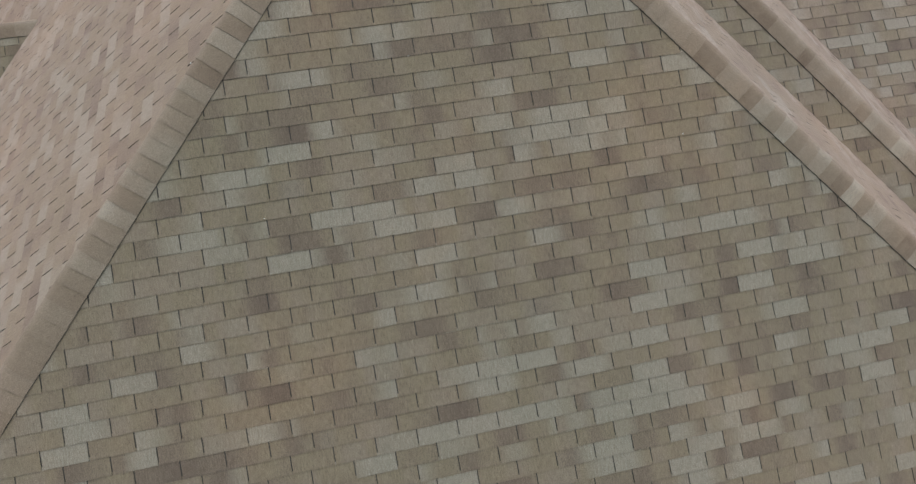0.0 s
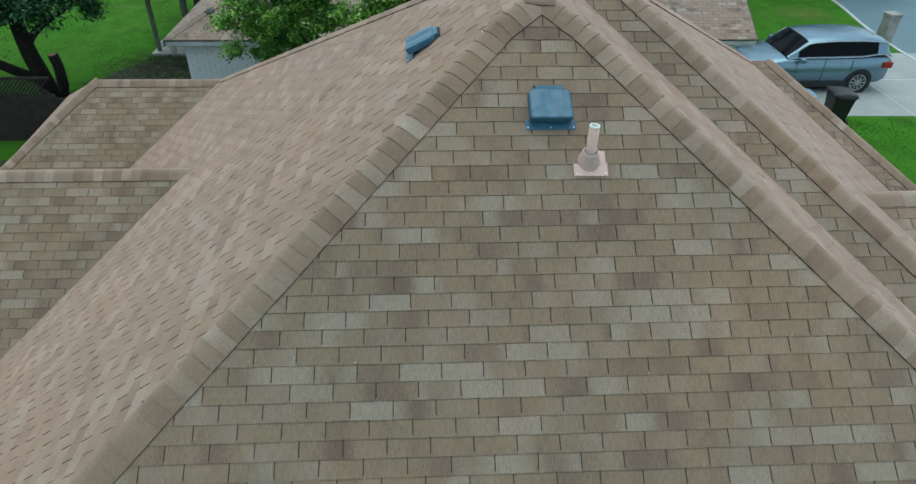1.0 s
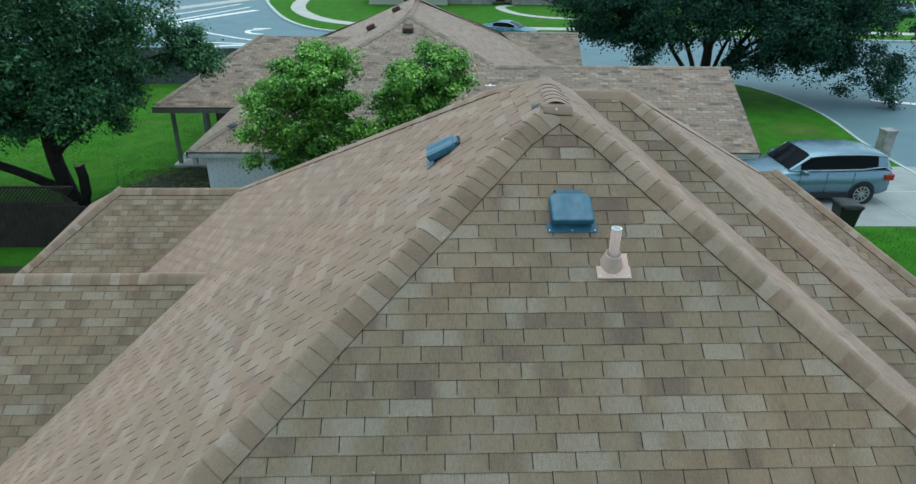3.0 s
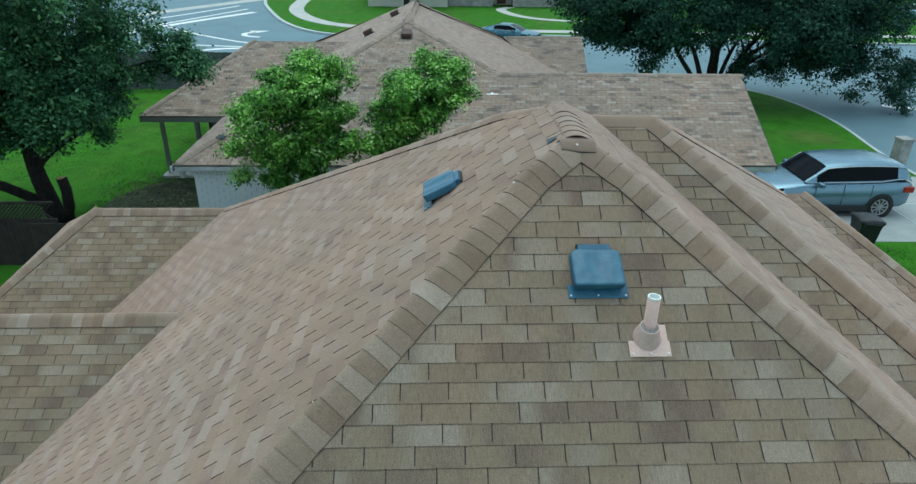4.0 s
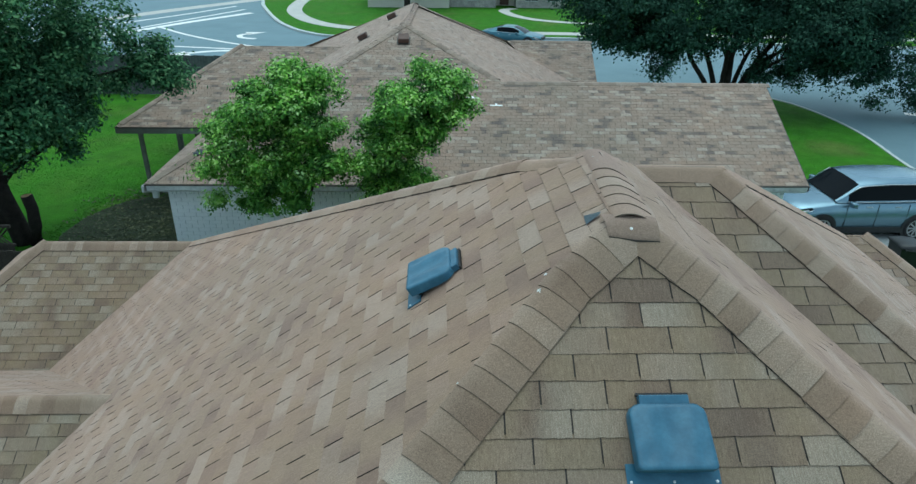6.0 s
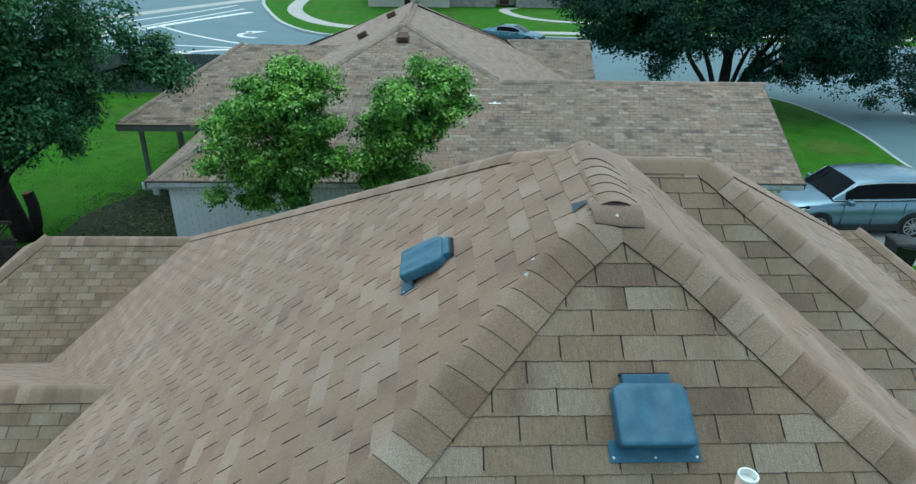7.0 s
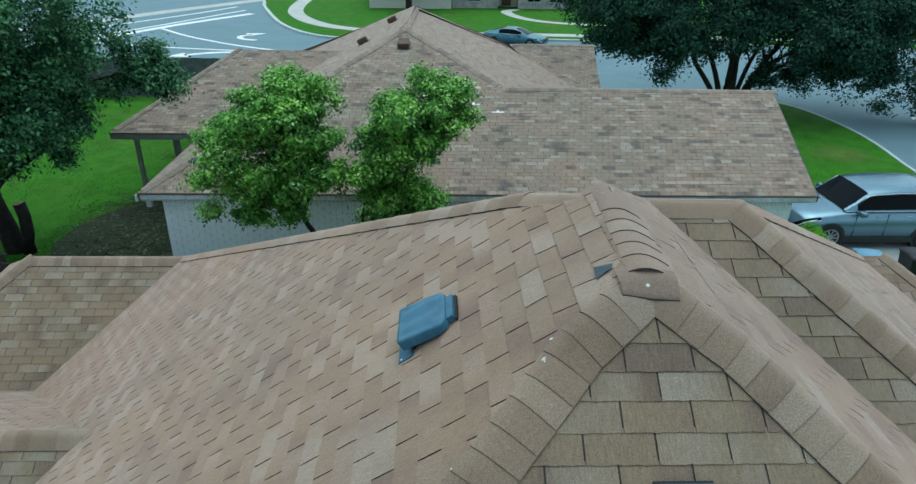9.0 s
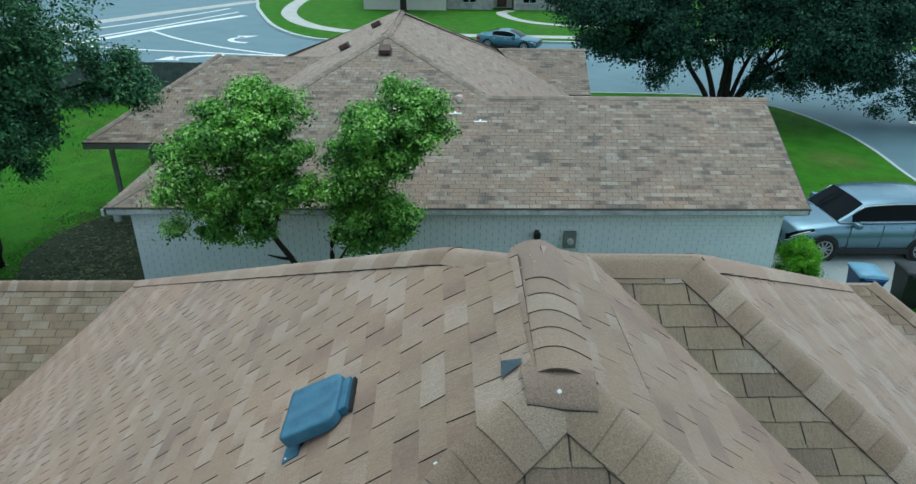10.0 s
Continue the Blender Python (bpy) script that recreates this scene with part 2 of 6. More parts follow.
FLASHING = mottled("painted_flashing", (0.54, 0.38, 0.33), (0.64, 0.46, 0.40), 12.0, 60.0, 0.6, relief=0.1, stain=0.15)
RUBBER = mottled("grey_sealant", (0.20, 0.20, 0.19), (0.30, 0.295, 0.28), 20.0, 90.0, 0.8)
SCREW = mottled("screw_head", (0.62, 0.64, 0.66), (0.72, 0.74, 0.75), 20, 90, 0.4, 0.3, 0.5, 0)
BLACK = mottled("black_plastic", (0.012, 0.013, 0.014), (0.022, 0.023, 0.025), 5, 60, 0.5, 0, 0.4, 0.05)
# bin blue paled so that the lid's colour holds the sky's reflection
BIN_LID = mottled("sky_lit_blue_plastic", (0.15, 0.30, 0.43), (0.19, 0.36, 0.50), 5, 60, 0.4, 0, 0.5, 0.05)
BIN_BLUE = mottled("blue_bin_plastic", (0.012, 0.055, 0.20), (0.020, 0.075, 0.25), 5, 60, 0.35, 0, 0.5, 0.05)
TYRE = mottled("tyre_rubber", (0.012, 0.012, 0.013), (0.025, 0.025, 0.026), 8, 60, 0.8, 0, 0.3, 0.1)
RIM = mottled("alloy_rim", (0.40, 0.41, 0.43), (0.50, 0.51, 0.53), 8, 60, 0.35, 0.8, 0.5, 0)
PAINT_SILVER = mottled("silver_blue_paint", (0.165, 0.25, 0.315), (0.19, 0.28, 0.35), 2, 300, 0.24, 0.6, 0.6, 0, 0.01, 0.05)
PAINT_STEEL = mottled("steel_blue_paint", (0.06, 0.145, 0.19), (0.08, 0.175, 0.225), 2, 300, 0.3, 0.5, 0.6, 0, 0.01, 0.05)
TINT = mottled("tinted_glass", (0.004, 0.006, 0.008), (0.006, 0.008, 0.010), 2, 100, 0.03, 0, 0.05, 0, 0.01, 0.0)
LAMPGLASS = mottled("lamp_glass", (0.62, 0.65, 0.68), (0.75, 0.78, 0.8), 10, 60, 0.15, 0.2, 0.8, 0)
TAIL = mottled("red_lamp", (0.28, 0.015, 0.012), (0.36, 0.025, 0.02), 10, 60, 0.25, 0, 0.6, 0)
DROPPING = mottled("bird_dropping", (0.6, 0.6, 0.57), (0.75, 0.75, 0.72), 40, 200, 0.9)


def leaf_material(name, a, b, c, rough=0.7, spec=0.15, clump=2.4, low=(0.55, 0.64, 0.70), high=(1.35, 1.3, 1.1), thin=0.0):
    m, nn, ll, bs = mat(name, rough, 0.0, spec)
    geo = nn.new("ShaderNodeNewGeometry")
    r = ramp(nn, [(0.0, a), (0.55, b), (1.0, c)])
    ll.new(geo.outputs["Random Per Island"], r.inputs[0])
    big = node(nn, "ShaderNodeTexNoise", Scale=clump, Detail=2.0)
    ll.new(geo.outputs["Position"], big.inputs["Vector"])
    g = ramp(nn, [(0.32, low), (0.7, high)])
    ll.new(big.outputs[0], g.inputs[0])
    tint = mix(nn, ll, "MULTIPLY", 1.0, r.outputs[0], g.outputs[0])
    ll.new(tint, bs.inputs["Base Color"])
    if thin:
        glow = nn.new("ShaderNodeBsdfTranslucent")
        ll.new(tint, glow.inputs["Color"])
        both = nn.new("ShaderNodeMixShader")
        both.inputs[0].default_value = thin
        ll.new(bs.outputs[0], both.inputs[1])
        ll.new(glow.outputs[0], both.inputs[2])
        ll.new(both.outputs[0], nn["Material Output"].inputs["Surface"])
    return m


# wide low-to-high noise puts lit and shaded clumps into the crown colours
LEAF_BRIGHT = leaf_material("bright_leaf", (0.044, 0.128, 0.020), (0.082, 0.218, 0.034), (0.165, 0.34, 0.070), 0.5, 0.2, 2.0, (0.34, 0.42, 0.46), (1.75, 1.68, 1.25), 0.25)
# young growth, paled further so its colour carries the lit crown tops
LEAF_YOUNG_LIT = leaf_material("young_lit_leaf", (0.18, 0.40, 0.055), (0.28, 0.52, 0.09), (0.50, 0.68, 0.30), 0.5, 0.2, 2.0, (0.7, 0.75, 0.8), (1.3, 1.25, 1.05), 0.25)
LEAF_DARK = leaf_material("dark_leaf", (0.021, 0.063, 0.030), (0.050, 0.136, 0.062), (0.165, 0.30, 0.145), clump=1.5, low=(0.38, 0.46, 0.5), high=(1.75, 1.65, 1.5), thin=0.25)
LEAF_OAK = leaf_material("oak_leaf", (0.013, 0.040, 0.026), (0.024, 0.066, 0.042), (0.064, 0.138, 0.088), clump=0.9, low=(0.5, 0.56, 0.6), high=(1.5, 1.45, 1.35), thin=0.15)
LITTER = leaf_material("leaf_litter", (0.036, 0.044, 0.022), (0.062, 0.074, 0.036), (0.13, 0.14, 0.085))
LEAF_SHRUB = leaf_material("shrub_leaf", (0.075, 0.23, 0.010), (0.14, 0.36, 0.018), (0.25, 0.50, 0.045))
GRASSBLADE = leaf_material("grass_blade", (0.046, 0.162, 0.012), (0.060, 0.205, 0.015), (0.085, 0.255, 0.022), clump=1.1, low=(0.75, 0.75, 0.8), high=(1.2, 1.15, 1.1))


# ---- builders ----
def mesh(name, verts, faces, material, parent=None, smooth=False, label="", edge=()):
    me = bpy.data.meshes.new(name)
    me.from_pydata([tuple(v) for v in verts], [], faces)
    me.materials.append(material)
    if edge:
        me.materials.append(UNDERLAY)
        me.polygons.foreach_set("material_index", edge)
    if smooth:
        me.polygons.foreach_set("use_smooth", [True] * len(me.polygons))
    me.update()
    ob = new(name, me)
    ob.parent = parent
    if label:
        ob["label"] = label
    return ob


def part(name, bm, material, parent, label="", smooth=False):
    me = bpy.data.meshes.new(name)
    bmesh.ops.recalc_face_normals(bm, faces=bm.faces)
    bm.to_mesh(me)
    bm.free()
    me.materials.append(material)
    if smooth:
        me.polygons.foreach_set("use_smooth", [True] * len(me.polygons))
    ob = new(name, me)
    ob.parent = parent
    if label:
        ob["label"] = label
    return ob


def thing(name, label, category, group="", kind="", place=None):
    ob = new(name)
    ob.empty_display_size = 0.2
    if place is not None:
        ob.matrix_world = place
    return tagged(ob, label, category, group, kind)


def box(bm, lo, hi, bevel=0.0):
    vs = [bm.verts.new((x, y, z)) for x in (lo[0], hi[0]) for y in (lo[1], hi[1]) for z in (lo[2], hi[2])]
    fs = [bm.faces.new([vs[i] for i in q]) for q in ((0, 1, 3, 2), (4, 6, 7, 5), (0, 4, 5, 1), (2, 3, 7, 6), (0, 2, 6, 4), (1, 5, 7, 3))]
    if bevel:
        es = {e for f in fs for e in f.edges}
        bmesh.ops.bevel(bm, geom=list(es), offset=bevel, segments=2, affect="EDGES", profile=0.6)
    return bm


def boxpart(name, lo, hi, material, parent, bevel=0.0, label=""):
    return part(name, box(bmesh.new(), lo, hi, bevel), material, parent, label)


def tube(points, radii, sides=8):
    """Verts and faces of a tapered tube along a line of points."""
    vs, fs = [], []
    pts = [Vector(p) for p in points]
    for i, p in enumerate(pts):
        d = (pts[min(i + 1, len(pts) - 1)] - pts[max(i - 1, 0)]).normalized()
        a = d.orthogonal().normalized()
        if abs(d.z) < 0.99:
            a = d.cross(Vector((0, 0, 1))).normalized()
        b = d.cross(a)
        for k in range(sides):
            w = 2 * math.pi * k / sides
            vs.append(p + (a * math.cos(w) + b * math.sin(w)) * radii[i])
    for i in range(len(pts) - 1):
        for k in range(sides):
            k2 = (k + 1) % sides
            fs.append((i * sides + k, i * sides + k2, (i + 1) * sides + k2, (i + 1) * sides + k))
    n = len(pts) - 1
    fs.append(tuple(reversed(range(sides))))
    fs.append(tuple(range(n * sides, (n + 1) * sides)))
    return vs, fs


def lathe(bm, profile, sides=24, centre=(0, 0), cap=True):
    """A turned form about a vertical axis from (radius, z) pairs."""
    rings = []
    for r, z in profile:
        rings.append([bm.verts.new((centre[0] + r * math.cos(2 * math.pi * k / sides), centre[1] + r * math.sin(2 * math.pi * k / sides), z)) for k in range(sides)])
    for a, b in zip(rings, rings[1:]):
        for k in range(sides):
            bm.faces.new((a[k], a[(k + 1) % sides], b[(k + 1) % sides], b[k]))
    if cap:
        bm.faces.new(rings[0][::-1])
        bm.faces.new(rings[-1])
    return bm


def slab(name, outline, top, bottom, material, label="", category="", kind="structure"):
    """A flat slab with the given plan outline."""
    n = len(outline)
    vs = [(x, y, bottom) for x, y in outline] + [(x, y, top) for x, y in outline]
    fs = [tuple(reversed(range(n))), tuple(range(n, 2 * n))] + [(i, (i + 1) % n, n + (i + 1) % n, n + i) for i in range(n)]
    ob = mesh(name, vs, fs, material)
    bm = bmesh.new()
    bm.from_mesh(ob.data)
    bmesh.ops.recalc_face_normals(bm, faces=bm.faces)
    bmesh.ops.triangulate(bm, faces=[f for f in bm.faces if len(f.verts) > 4])
    bm.to_mesh(ob.data)
    bm.free()
    return tagged(ob, label, category, "", kind)


def strip(points, width, z0, z1):
    """Verts and faces of a bar of the given width along a plan line."""
    pts = [Vector((x, y)) for x, y in points]
    vs, fs = [], []
    for i, p in enumerate(pts):
        d = (pts[min(i + 1, len(pts) - 1)] - pts[max(i - 1, 0)]).normalized()
        s = Vector((-d.y, d.x)) * width / 2
        vs += [(p.x - s.x, p.y - s.y, z0), (p.x + s.x, p.y + s.y, z0), (p.x + s.x, p.y + s.y, z1), (p.x - s.x, p.y - s.y, z1)]
    for i in range(len(pts) - 1):
        a, b = 4 * i, 4 * i + 4
        fs += [(a + 3, b + 3, b + 2, a + 2), (a, a + 3, b + 3, b)[::-1], (a + 1, b + 1, b + 2, a + 2)[::-1]]
    e = 4 * (len(pts) - 1)
    fs += [(0, 1, 2, 3), (e, e + 3, e + 2, e + 1)]
    return vs, fs


def smooth_line(points, steps=6):
    """Catmull-Rom through plan points."""
    P = [Vector(p) for p in points]
    P = [2 * P[0] - P[1]] + P + [2 * P[-1] - P[-2]]
    out = []
    for a, b, c, d in zip(P, P[1:], P[2:], P[3:]):
        for k in range(steps):
            t = k / steps
            out.append(tuple(0.5 * (2 * b + (c - a) * t + (2 * a - 5 * b + 4 * c - d) * t * t + (3 * b - a - 3 * c + d) * t ** 3)))
    out.append(tuple(P[-2]))
    return out


def clip(poly, inside):
    """Cut a convex polygon by half planes (a, b, c): a*u + b*v <= c."""
    for a, b, c in inside:
        res = []
        for i, p in enumerate(poly):
            q = poly[(i + 1) % len(poly)]
            dp, dq = a * p[0] + b * p[1] - c, a * q[0] + b * q[1] - c
            if dp <= 0:
                res.append(p)
            if dp * dq < 0:
                t = dp / (dp - dq)
                res.append((p[0] + (q[0] - p[0]) * t, p[1] + (q[1] - p[1]) * t))
        poly = res
        if len(poly) < 3:
            return []
    return poly


SHARED = {}


def shingle_slope(owner, name, plane, plan, tones, pale, rng, apart=None, limit=0, slot=0.008, thick=0.006, shift=0.0, vshift=0.0, lift=0.0, anchor=None, step=STEP, ragged=0, **look_of):
    """One roof slope: a deck with courses of three-tab shingles, each tab its own wedge. plane: z = c + gx x + gy y; plan: convex outline.
    apart: (x0, x1, y0, y1) in which whole tabs become objects of their own."""
    c, gx, gy = plane
    s = math.hypot(gx, gy)
    up = Vector((gx / s, gy / s, s)) / math.sqrt(1 + s * s)
    along = Vector((gy / s, -gx / s, 0))
    nrm = along.cross(up)
    if nrm.z < 0:
        along, nrm = -along, -nrm
    pts = [Vector((x, y, c + gx * x + gy * y)) for x, y in plan]
    origin = min(pts, key=lambda p: p.z)
    uv = [((p - origin).dot(along), (p - origin).dot(up)) for p in pts]
    area = sum(a[0] * b[1] - a[1] * b[0] for a, b in zip(uv, uv[1:] + uv[:1]))
    if area < 0:
        uv.reverse()
    if anchor is not None:
        a = Vector((anchor[0], anchor[1], c + gx * anchor[0] + gy * anchor[1])) - origin
        shift, vshift = (shift + a.dot(along)) % TAB, (vshift + a.dot(up)) % EXPOSE
    halves = []
    for a, b in zip(uv, uv[1:] + uv[:1]):
        du, dv = b[0] - a[0], b[1] - a[1]
        halves.append((dv, -du, dv * a[0] - du * a[1]))
    first = origin if anchor is None else Vector((0, 0, c + gx * anchor[0] + gy * anchor[1]))
    deck = [origin + along * u + up * v for u, v in uv]
    n = len(deck)
    base = mesh(name, deck + [p - nrm * 0.09 for p in deck], [tuple(range(n)), tuple(reversed(range(n, 2 * n)))] + [(i, n + i, n + (i + 1) % n, (i + 1) % n) for i in range(n)], UNDERLAY, owner)
    base.data.materials.append(CAP_EDGE)
    base.data.polygons.foreach_set("material_index", [0, 0] + [1] * n)
    foot = origin.dot(up) + vshift
    material = slope_material(name + "_shingle", False, tones, pale, along, up, foot, **look_of)
    piece = slope_material(name + "_piece", True, tones, pale, along, up, foot, **look_of) if apart else None
    u_lo, u_hi = min(p[0] for p in uv), max(p[0] for p in uv)
    v_hi = max(p[1] for p in uv)
    vs, fs, edges, made = [], [], [], 0
    row = -1
    while row * EXPOSE + vshift < v_hi:
        v0 = vshift + row * EXPOSE + rng.uniform(-0.002, 0.002)
        v1 = vshift + (row + 1) * EXPOSE + 0.02
        k0 = int(u_lo / TAB) - 2
        start = (shift + (row + round((origin.z - first.z) / up.z / EXPOSE)) * step + rng.uniform(-0.006, 0.006)) % TAB
        for k in range(k0, int(u_hi / TAB) + 2):
            u0 = start + k * TAB + slot / 2
            u1 = start + (k + 1) * TAB - slot / 2
            quad = [(u0, v0), (u1, v0), (u1, v1), (u0, v1)]
            whole = clip(quad, halves)
            torn = [(u0 + (u1 - u0) * j / ragged, v0 + rng.uniform(-0.003, 0.003)) for j in range(1, ragged)]
            poly = clip(quad[:1] + torn + quad[1:], halves) if torn else whole
            if not poly:
                continue
            t0, t1 = thick + rng.uniform(0, 0.0025), 0.0015
            mid = origin + along * (u0 + u1) / 2 + up * v0
            if apart and made < limit and len(whole) == 4 and max(min(math.dist(p, q) for p in whole) for q in quad) < 1e-6 and apart[0] < mid.x < apart[1] and apart[2] < mid.y < apart[3]:
                kind = (piece, made % 5)
                if kind not in SHARED:
                    w, h = TAB - slot, EXPOSE + 0.02
                    lip = [(0.0, 0.0)] + [((u - u0), (v - v0)) for u, v in torn] + [(w, 0.0)]
                    m = len(lip)
                    tv = [(u, v, thick + 0.001) for u, v in lip] + [(w, h, t1), (0, h, t1)] + [(u, v, 0) for u, v in lip] + [(w, h, 0), (0, h, 0)]
                    me = bpy.data.meshes.new("shingle")
                    me.from_pydata(tv, [], [tuple(range(m + 2))] + [(m + 2 + j, m + 3 + j, j + 1, j) for j in range(m)] + [(2 * m + 3, m + 2, 0, m + 1)])
                    me.materials.append(piece)
                    me.materials.append(UNDERLAY)
                    me.polygons.foreach_set("material_index", [0] + [1] * (m + 1))
                    SHARED[kind] = me
                ob = new("shingle", SHARED[kind])
                ob.parent = base
                m = Matrix((along, up, nrm)).transposed().to_4x4()
                m.translation = origin + along * u0 + up * v0 + nrm * (lift + rng.uniform(0.0, 0.0015))
                ob.matrix_world = m
                made += 1
                continue
            b0 = len(vs)
            m = len(poly)
            for u, v in poly:
                f = (v - v0) / (v1 - v0)
                vs.append(origin + along * u + up * v + nrm * (lift + t0 + (t1 - t0) * f))
            for u, v in poly:
                vs.append(origin + along * u + up * v + nrm * lift)
            fs.append(tuple(range(b0, b0 + m)))
            edges += [0] + [1] * m
            for i in range(m):
                j = (i + 1) % m
                fs.append((b0 + m + i, b0 + m + j, b0 + j, b0 + i))
        row += 1
    rest = mesh("shingles", vs, fs, material, base, edge=edges)
    rest["kind"] = "stuff"
    return base


def cap_line(owner, top, foot, n1, n2, rng, half=0.16, half1=None, expose=0.127, material=CAP, crown=0.02, round_at=0.06, stop=0.0, first=None, steps=7, flat=1.0):
    """Overlapping bent cap shingles along a hip or ridge, from its top down to its foot. half1 and half: their wings on the slopes n1 and n2.
    first: how far below the top the first butt lies. flat below 1 springs the wings off the slopes."""
    top, foot = Vector(top), Vector(foot)
    d = (top - foot).normalized()
    n1, n2 = Vector(n1).normalized(), Vector(n2).normalized()
    mean = (n1 + n2).normalized()
    l1, l2 = n1.cross(d).normalized(), n2.cross(d).normalized()
    if l1.dot(n2) > 0:
        l1 = -l1
    if l2.dot(n1) > 0:
        l2 = -l2
    l1, l2 = l1 - mean * l1.dot(mean) * (1 - flat), l2 - mean * l2.dot(mean) * (1 - flat)
    half1 = half if half1 is None else half1
    middle, reach = (half - half1) / 2, (half + half1) / 2
    butt, tail = 0.005, -0.003
    shapes = []
    for variant in range(4):
        prof = []
        sag, skew = (0.0, 0.003, -0.002, 0.001)[variant], (0.0, 0.006, -0.004, 0.003)[variant]
        for i in range(2 * steps + 1):
            u = middle + reach * (i / steps - 1)
            l, n = (l1, n1) if u < 0 else (l2, n2)
            a = abs(u)
            near = min(round_at, half1 + 0.02)
            sink = (near - a) ** 2 / (2 * near) if a < near else 0
            prof.append(l * a + mean * sink * min(0.0, l.dot(mean)) + mean * crown * (1 - (i / steps - 1) ** 2) + n * (0.013 + sag * a) + d * skew * (i / steps - 1))
        length = expose + min(0.07, expose * 0.45)
        m = len(prof)
        vs, fs, edge = [], [], []
        for s, rise in ((0.0, butt), (length, tail)):
            vs += [p + d * s + mean * rise for p in prof]
        fs += [(i, i + 1, m + i + 1, m + i) for i in range(m - 1)]
        edge += [0] * (m - 1)
        for rise in (butt, butt - 0.007):
            vs += [p + mean * rise for p in prof]
        fs += [(2 * m + i, 3 * m + i, 3 * m + i + 1, 2 * m + i + 1) for i in range(m - 1)]
        edge += [1] * (m - 1)
        for i, n in ((0, n1), (m - 1, n2)):
            k = len(vs)
            vs += [prof[i] + mean * butt, prof[i] + d * length + mean * tail, prof[i] + d * length + mean * tail - n * 0.012, prof[i] + mean * butt - n * 0.02]
            fs.append((k, k + 1, k + 2, k + 3))
            edge.append(2)
        me = bpy.data.meshes.new("ridge_cap")
        me.from_pydata(vs, [], fs)
        for each in (material, CAP_EDGE, UNDERLAY):
            me.materials.append(each)
        me.polygons.foreach_set("material_index", edge)
        me.polygons.foreach_set("use_smooth", [e == 0 for e in edge])
        me.update()
        if me.polygons[m // 2].normal.dot(mean) < 0:
            me.flip_normals()
        shapes.append(me)
    total = (top - foot).length
    down = stop + expose * 0.9 if first is None else first
    while down < total + 0.02:
        ob = new("ridge_cap", rng.choice(shapes))
        ob.parent = owner
        ob.matrix_world = Matrix.Translation(top - d * (down + rng.uniform(-0.005, 0.005)) + mean * rng.uniform(0, 0.0012)) @ Matrix.Rotation(rng.uniform(-0.012, 0.012), 4, mean)
        down += expose


def plane_normal(plane):
    return Vector((-plane[1], -plane[2], 1)).normalized()


def on(plane, x, y):
    return Vector((x, y, plane[0] + plane[1] * x + plane[2] * y))


# ---- ground, roads, lawns ----
ROAD = -0.13
tagged(mesh("ground", [(-600, -600, ROAD), (600, -600, ROAD), (600, 900, ROAD), (-600, 900, ROAD)], [(0, 1, 2, 3)], ASPHALT),
       "wide blue-grey asphalt street surface round the lawns", "road", "", "structure")
corner = smooth_line([(18.25, 22.0), (18.3, 24.0), (18.6, 26.5), (19.15, 29.5), (19.3, 32.0), (19.0, 34.6), (18.3, 36.4), (17.0, 38.0), (14.5, 39.0), (9.0, 39.3), (-2.0, 39.8), (-9.0, 41.5), (-13.5, 46.3)])
lawn_edge = [(-140, -90), (18.2, -90)] + corner + [(-18, 46.3), (-140, 46.3)]
slab("lawn", lawn_edge, 0.0, ROAD - 0.02, GRASS, "mown green grass lawn round the houses", "lawn")
vs, fs = strip([(18.32, -90)] + [(x + 0.08, y) for x, y in corner], 0.14, ROAD - 0.01, 0.025)
tagged(mesh("kerb", vs, fs, KERB), "pale concrete kerb along the lawn", "kerb", "", "structure")
far_edge = smooth_line([(-26, 105), (-19.4, 83), (-17.6, 76), (-14.6, 67), (-12.6, 62.2), (-10.2, 58.4), (-7.4, 56.3), (-3, 56.2), (3, 56.6), (11, 56.4), (25, 55.0), (40, 53.6), (90, 49)])
slab("far_lawn", far_edge + [(300, 49), (300, 400), (-26, 400)], 0.0, ROAD - 0.02, GRASS, "green front lawns across the street", "lawn")
vs, fs = strip([(x, y - 0.1) for x, y in far_edge], 0.34, ROAD - 0.01, 0.02)
tagged(mesh("kerb", vs, fs, KERB), "pale concrete kerb bending round the street corner", "kerb", "", "structure")
walkway = smooth_line([(-14.2, 90), (-14.4, 80), (-13.4, 71), (-10.3, 63.8), (-6, 60.2), (0, 59.2), (12, 58.4), (40, 57.4), (90, 53)])
vs, fs = strip(walkway, 1.5, -0.02, 0.02)
tagged(mesh("pavement", vs, fs, CONCRETE), "pale winding concrete footpath across the lawn", "footpath", "", "structure")
vs, fs = strip(smooth_line([(8.9, 76.0), (7.6, 73.6), (8.7, 68.9), (11.5, 65.9), (17, 64.2)]), 1.1, -0.02, 0.024)
tagged(mesh("garden_path", vs, fs, CONCRETE), "narrow concrete path to a front door", "footpath", "", "structure")
slab("driveway", [(9.75, 17.75), (19.0, 17.6), (19.1, 23.1), (9.75, 23.2)], 0.012, -0.05, OLD_CONCRETE, "pale concrete driveway with dark expansion joints", "driveway")
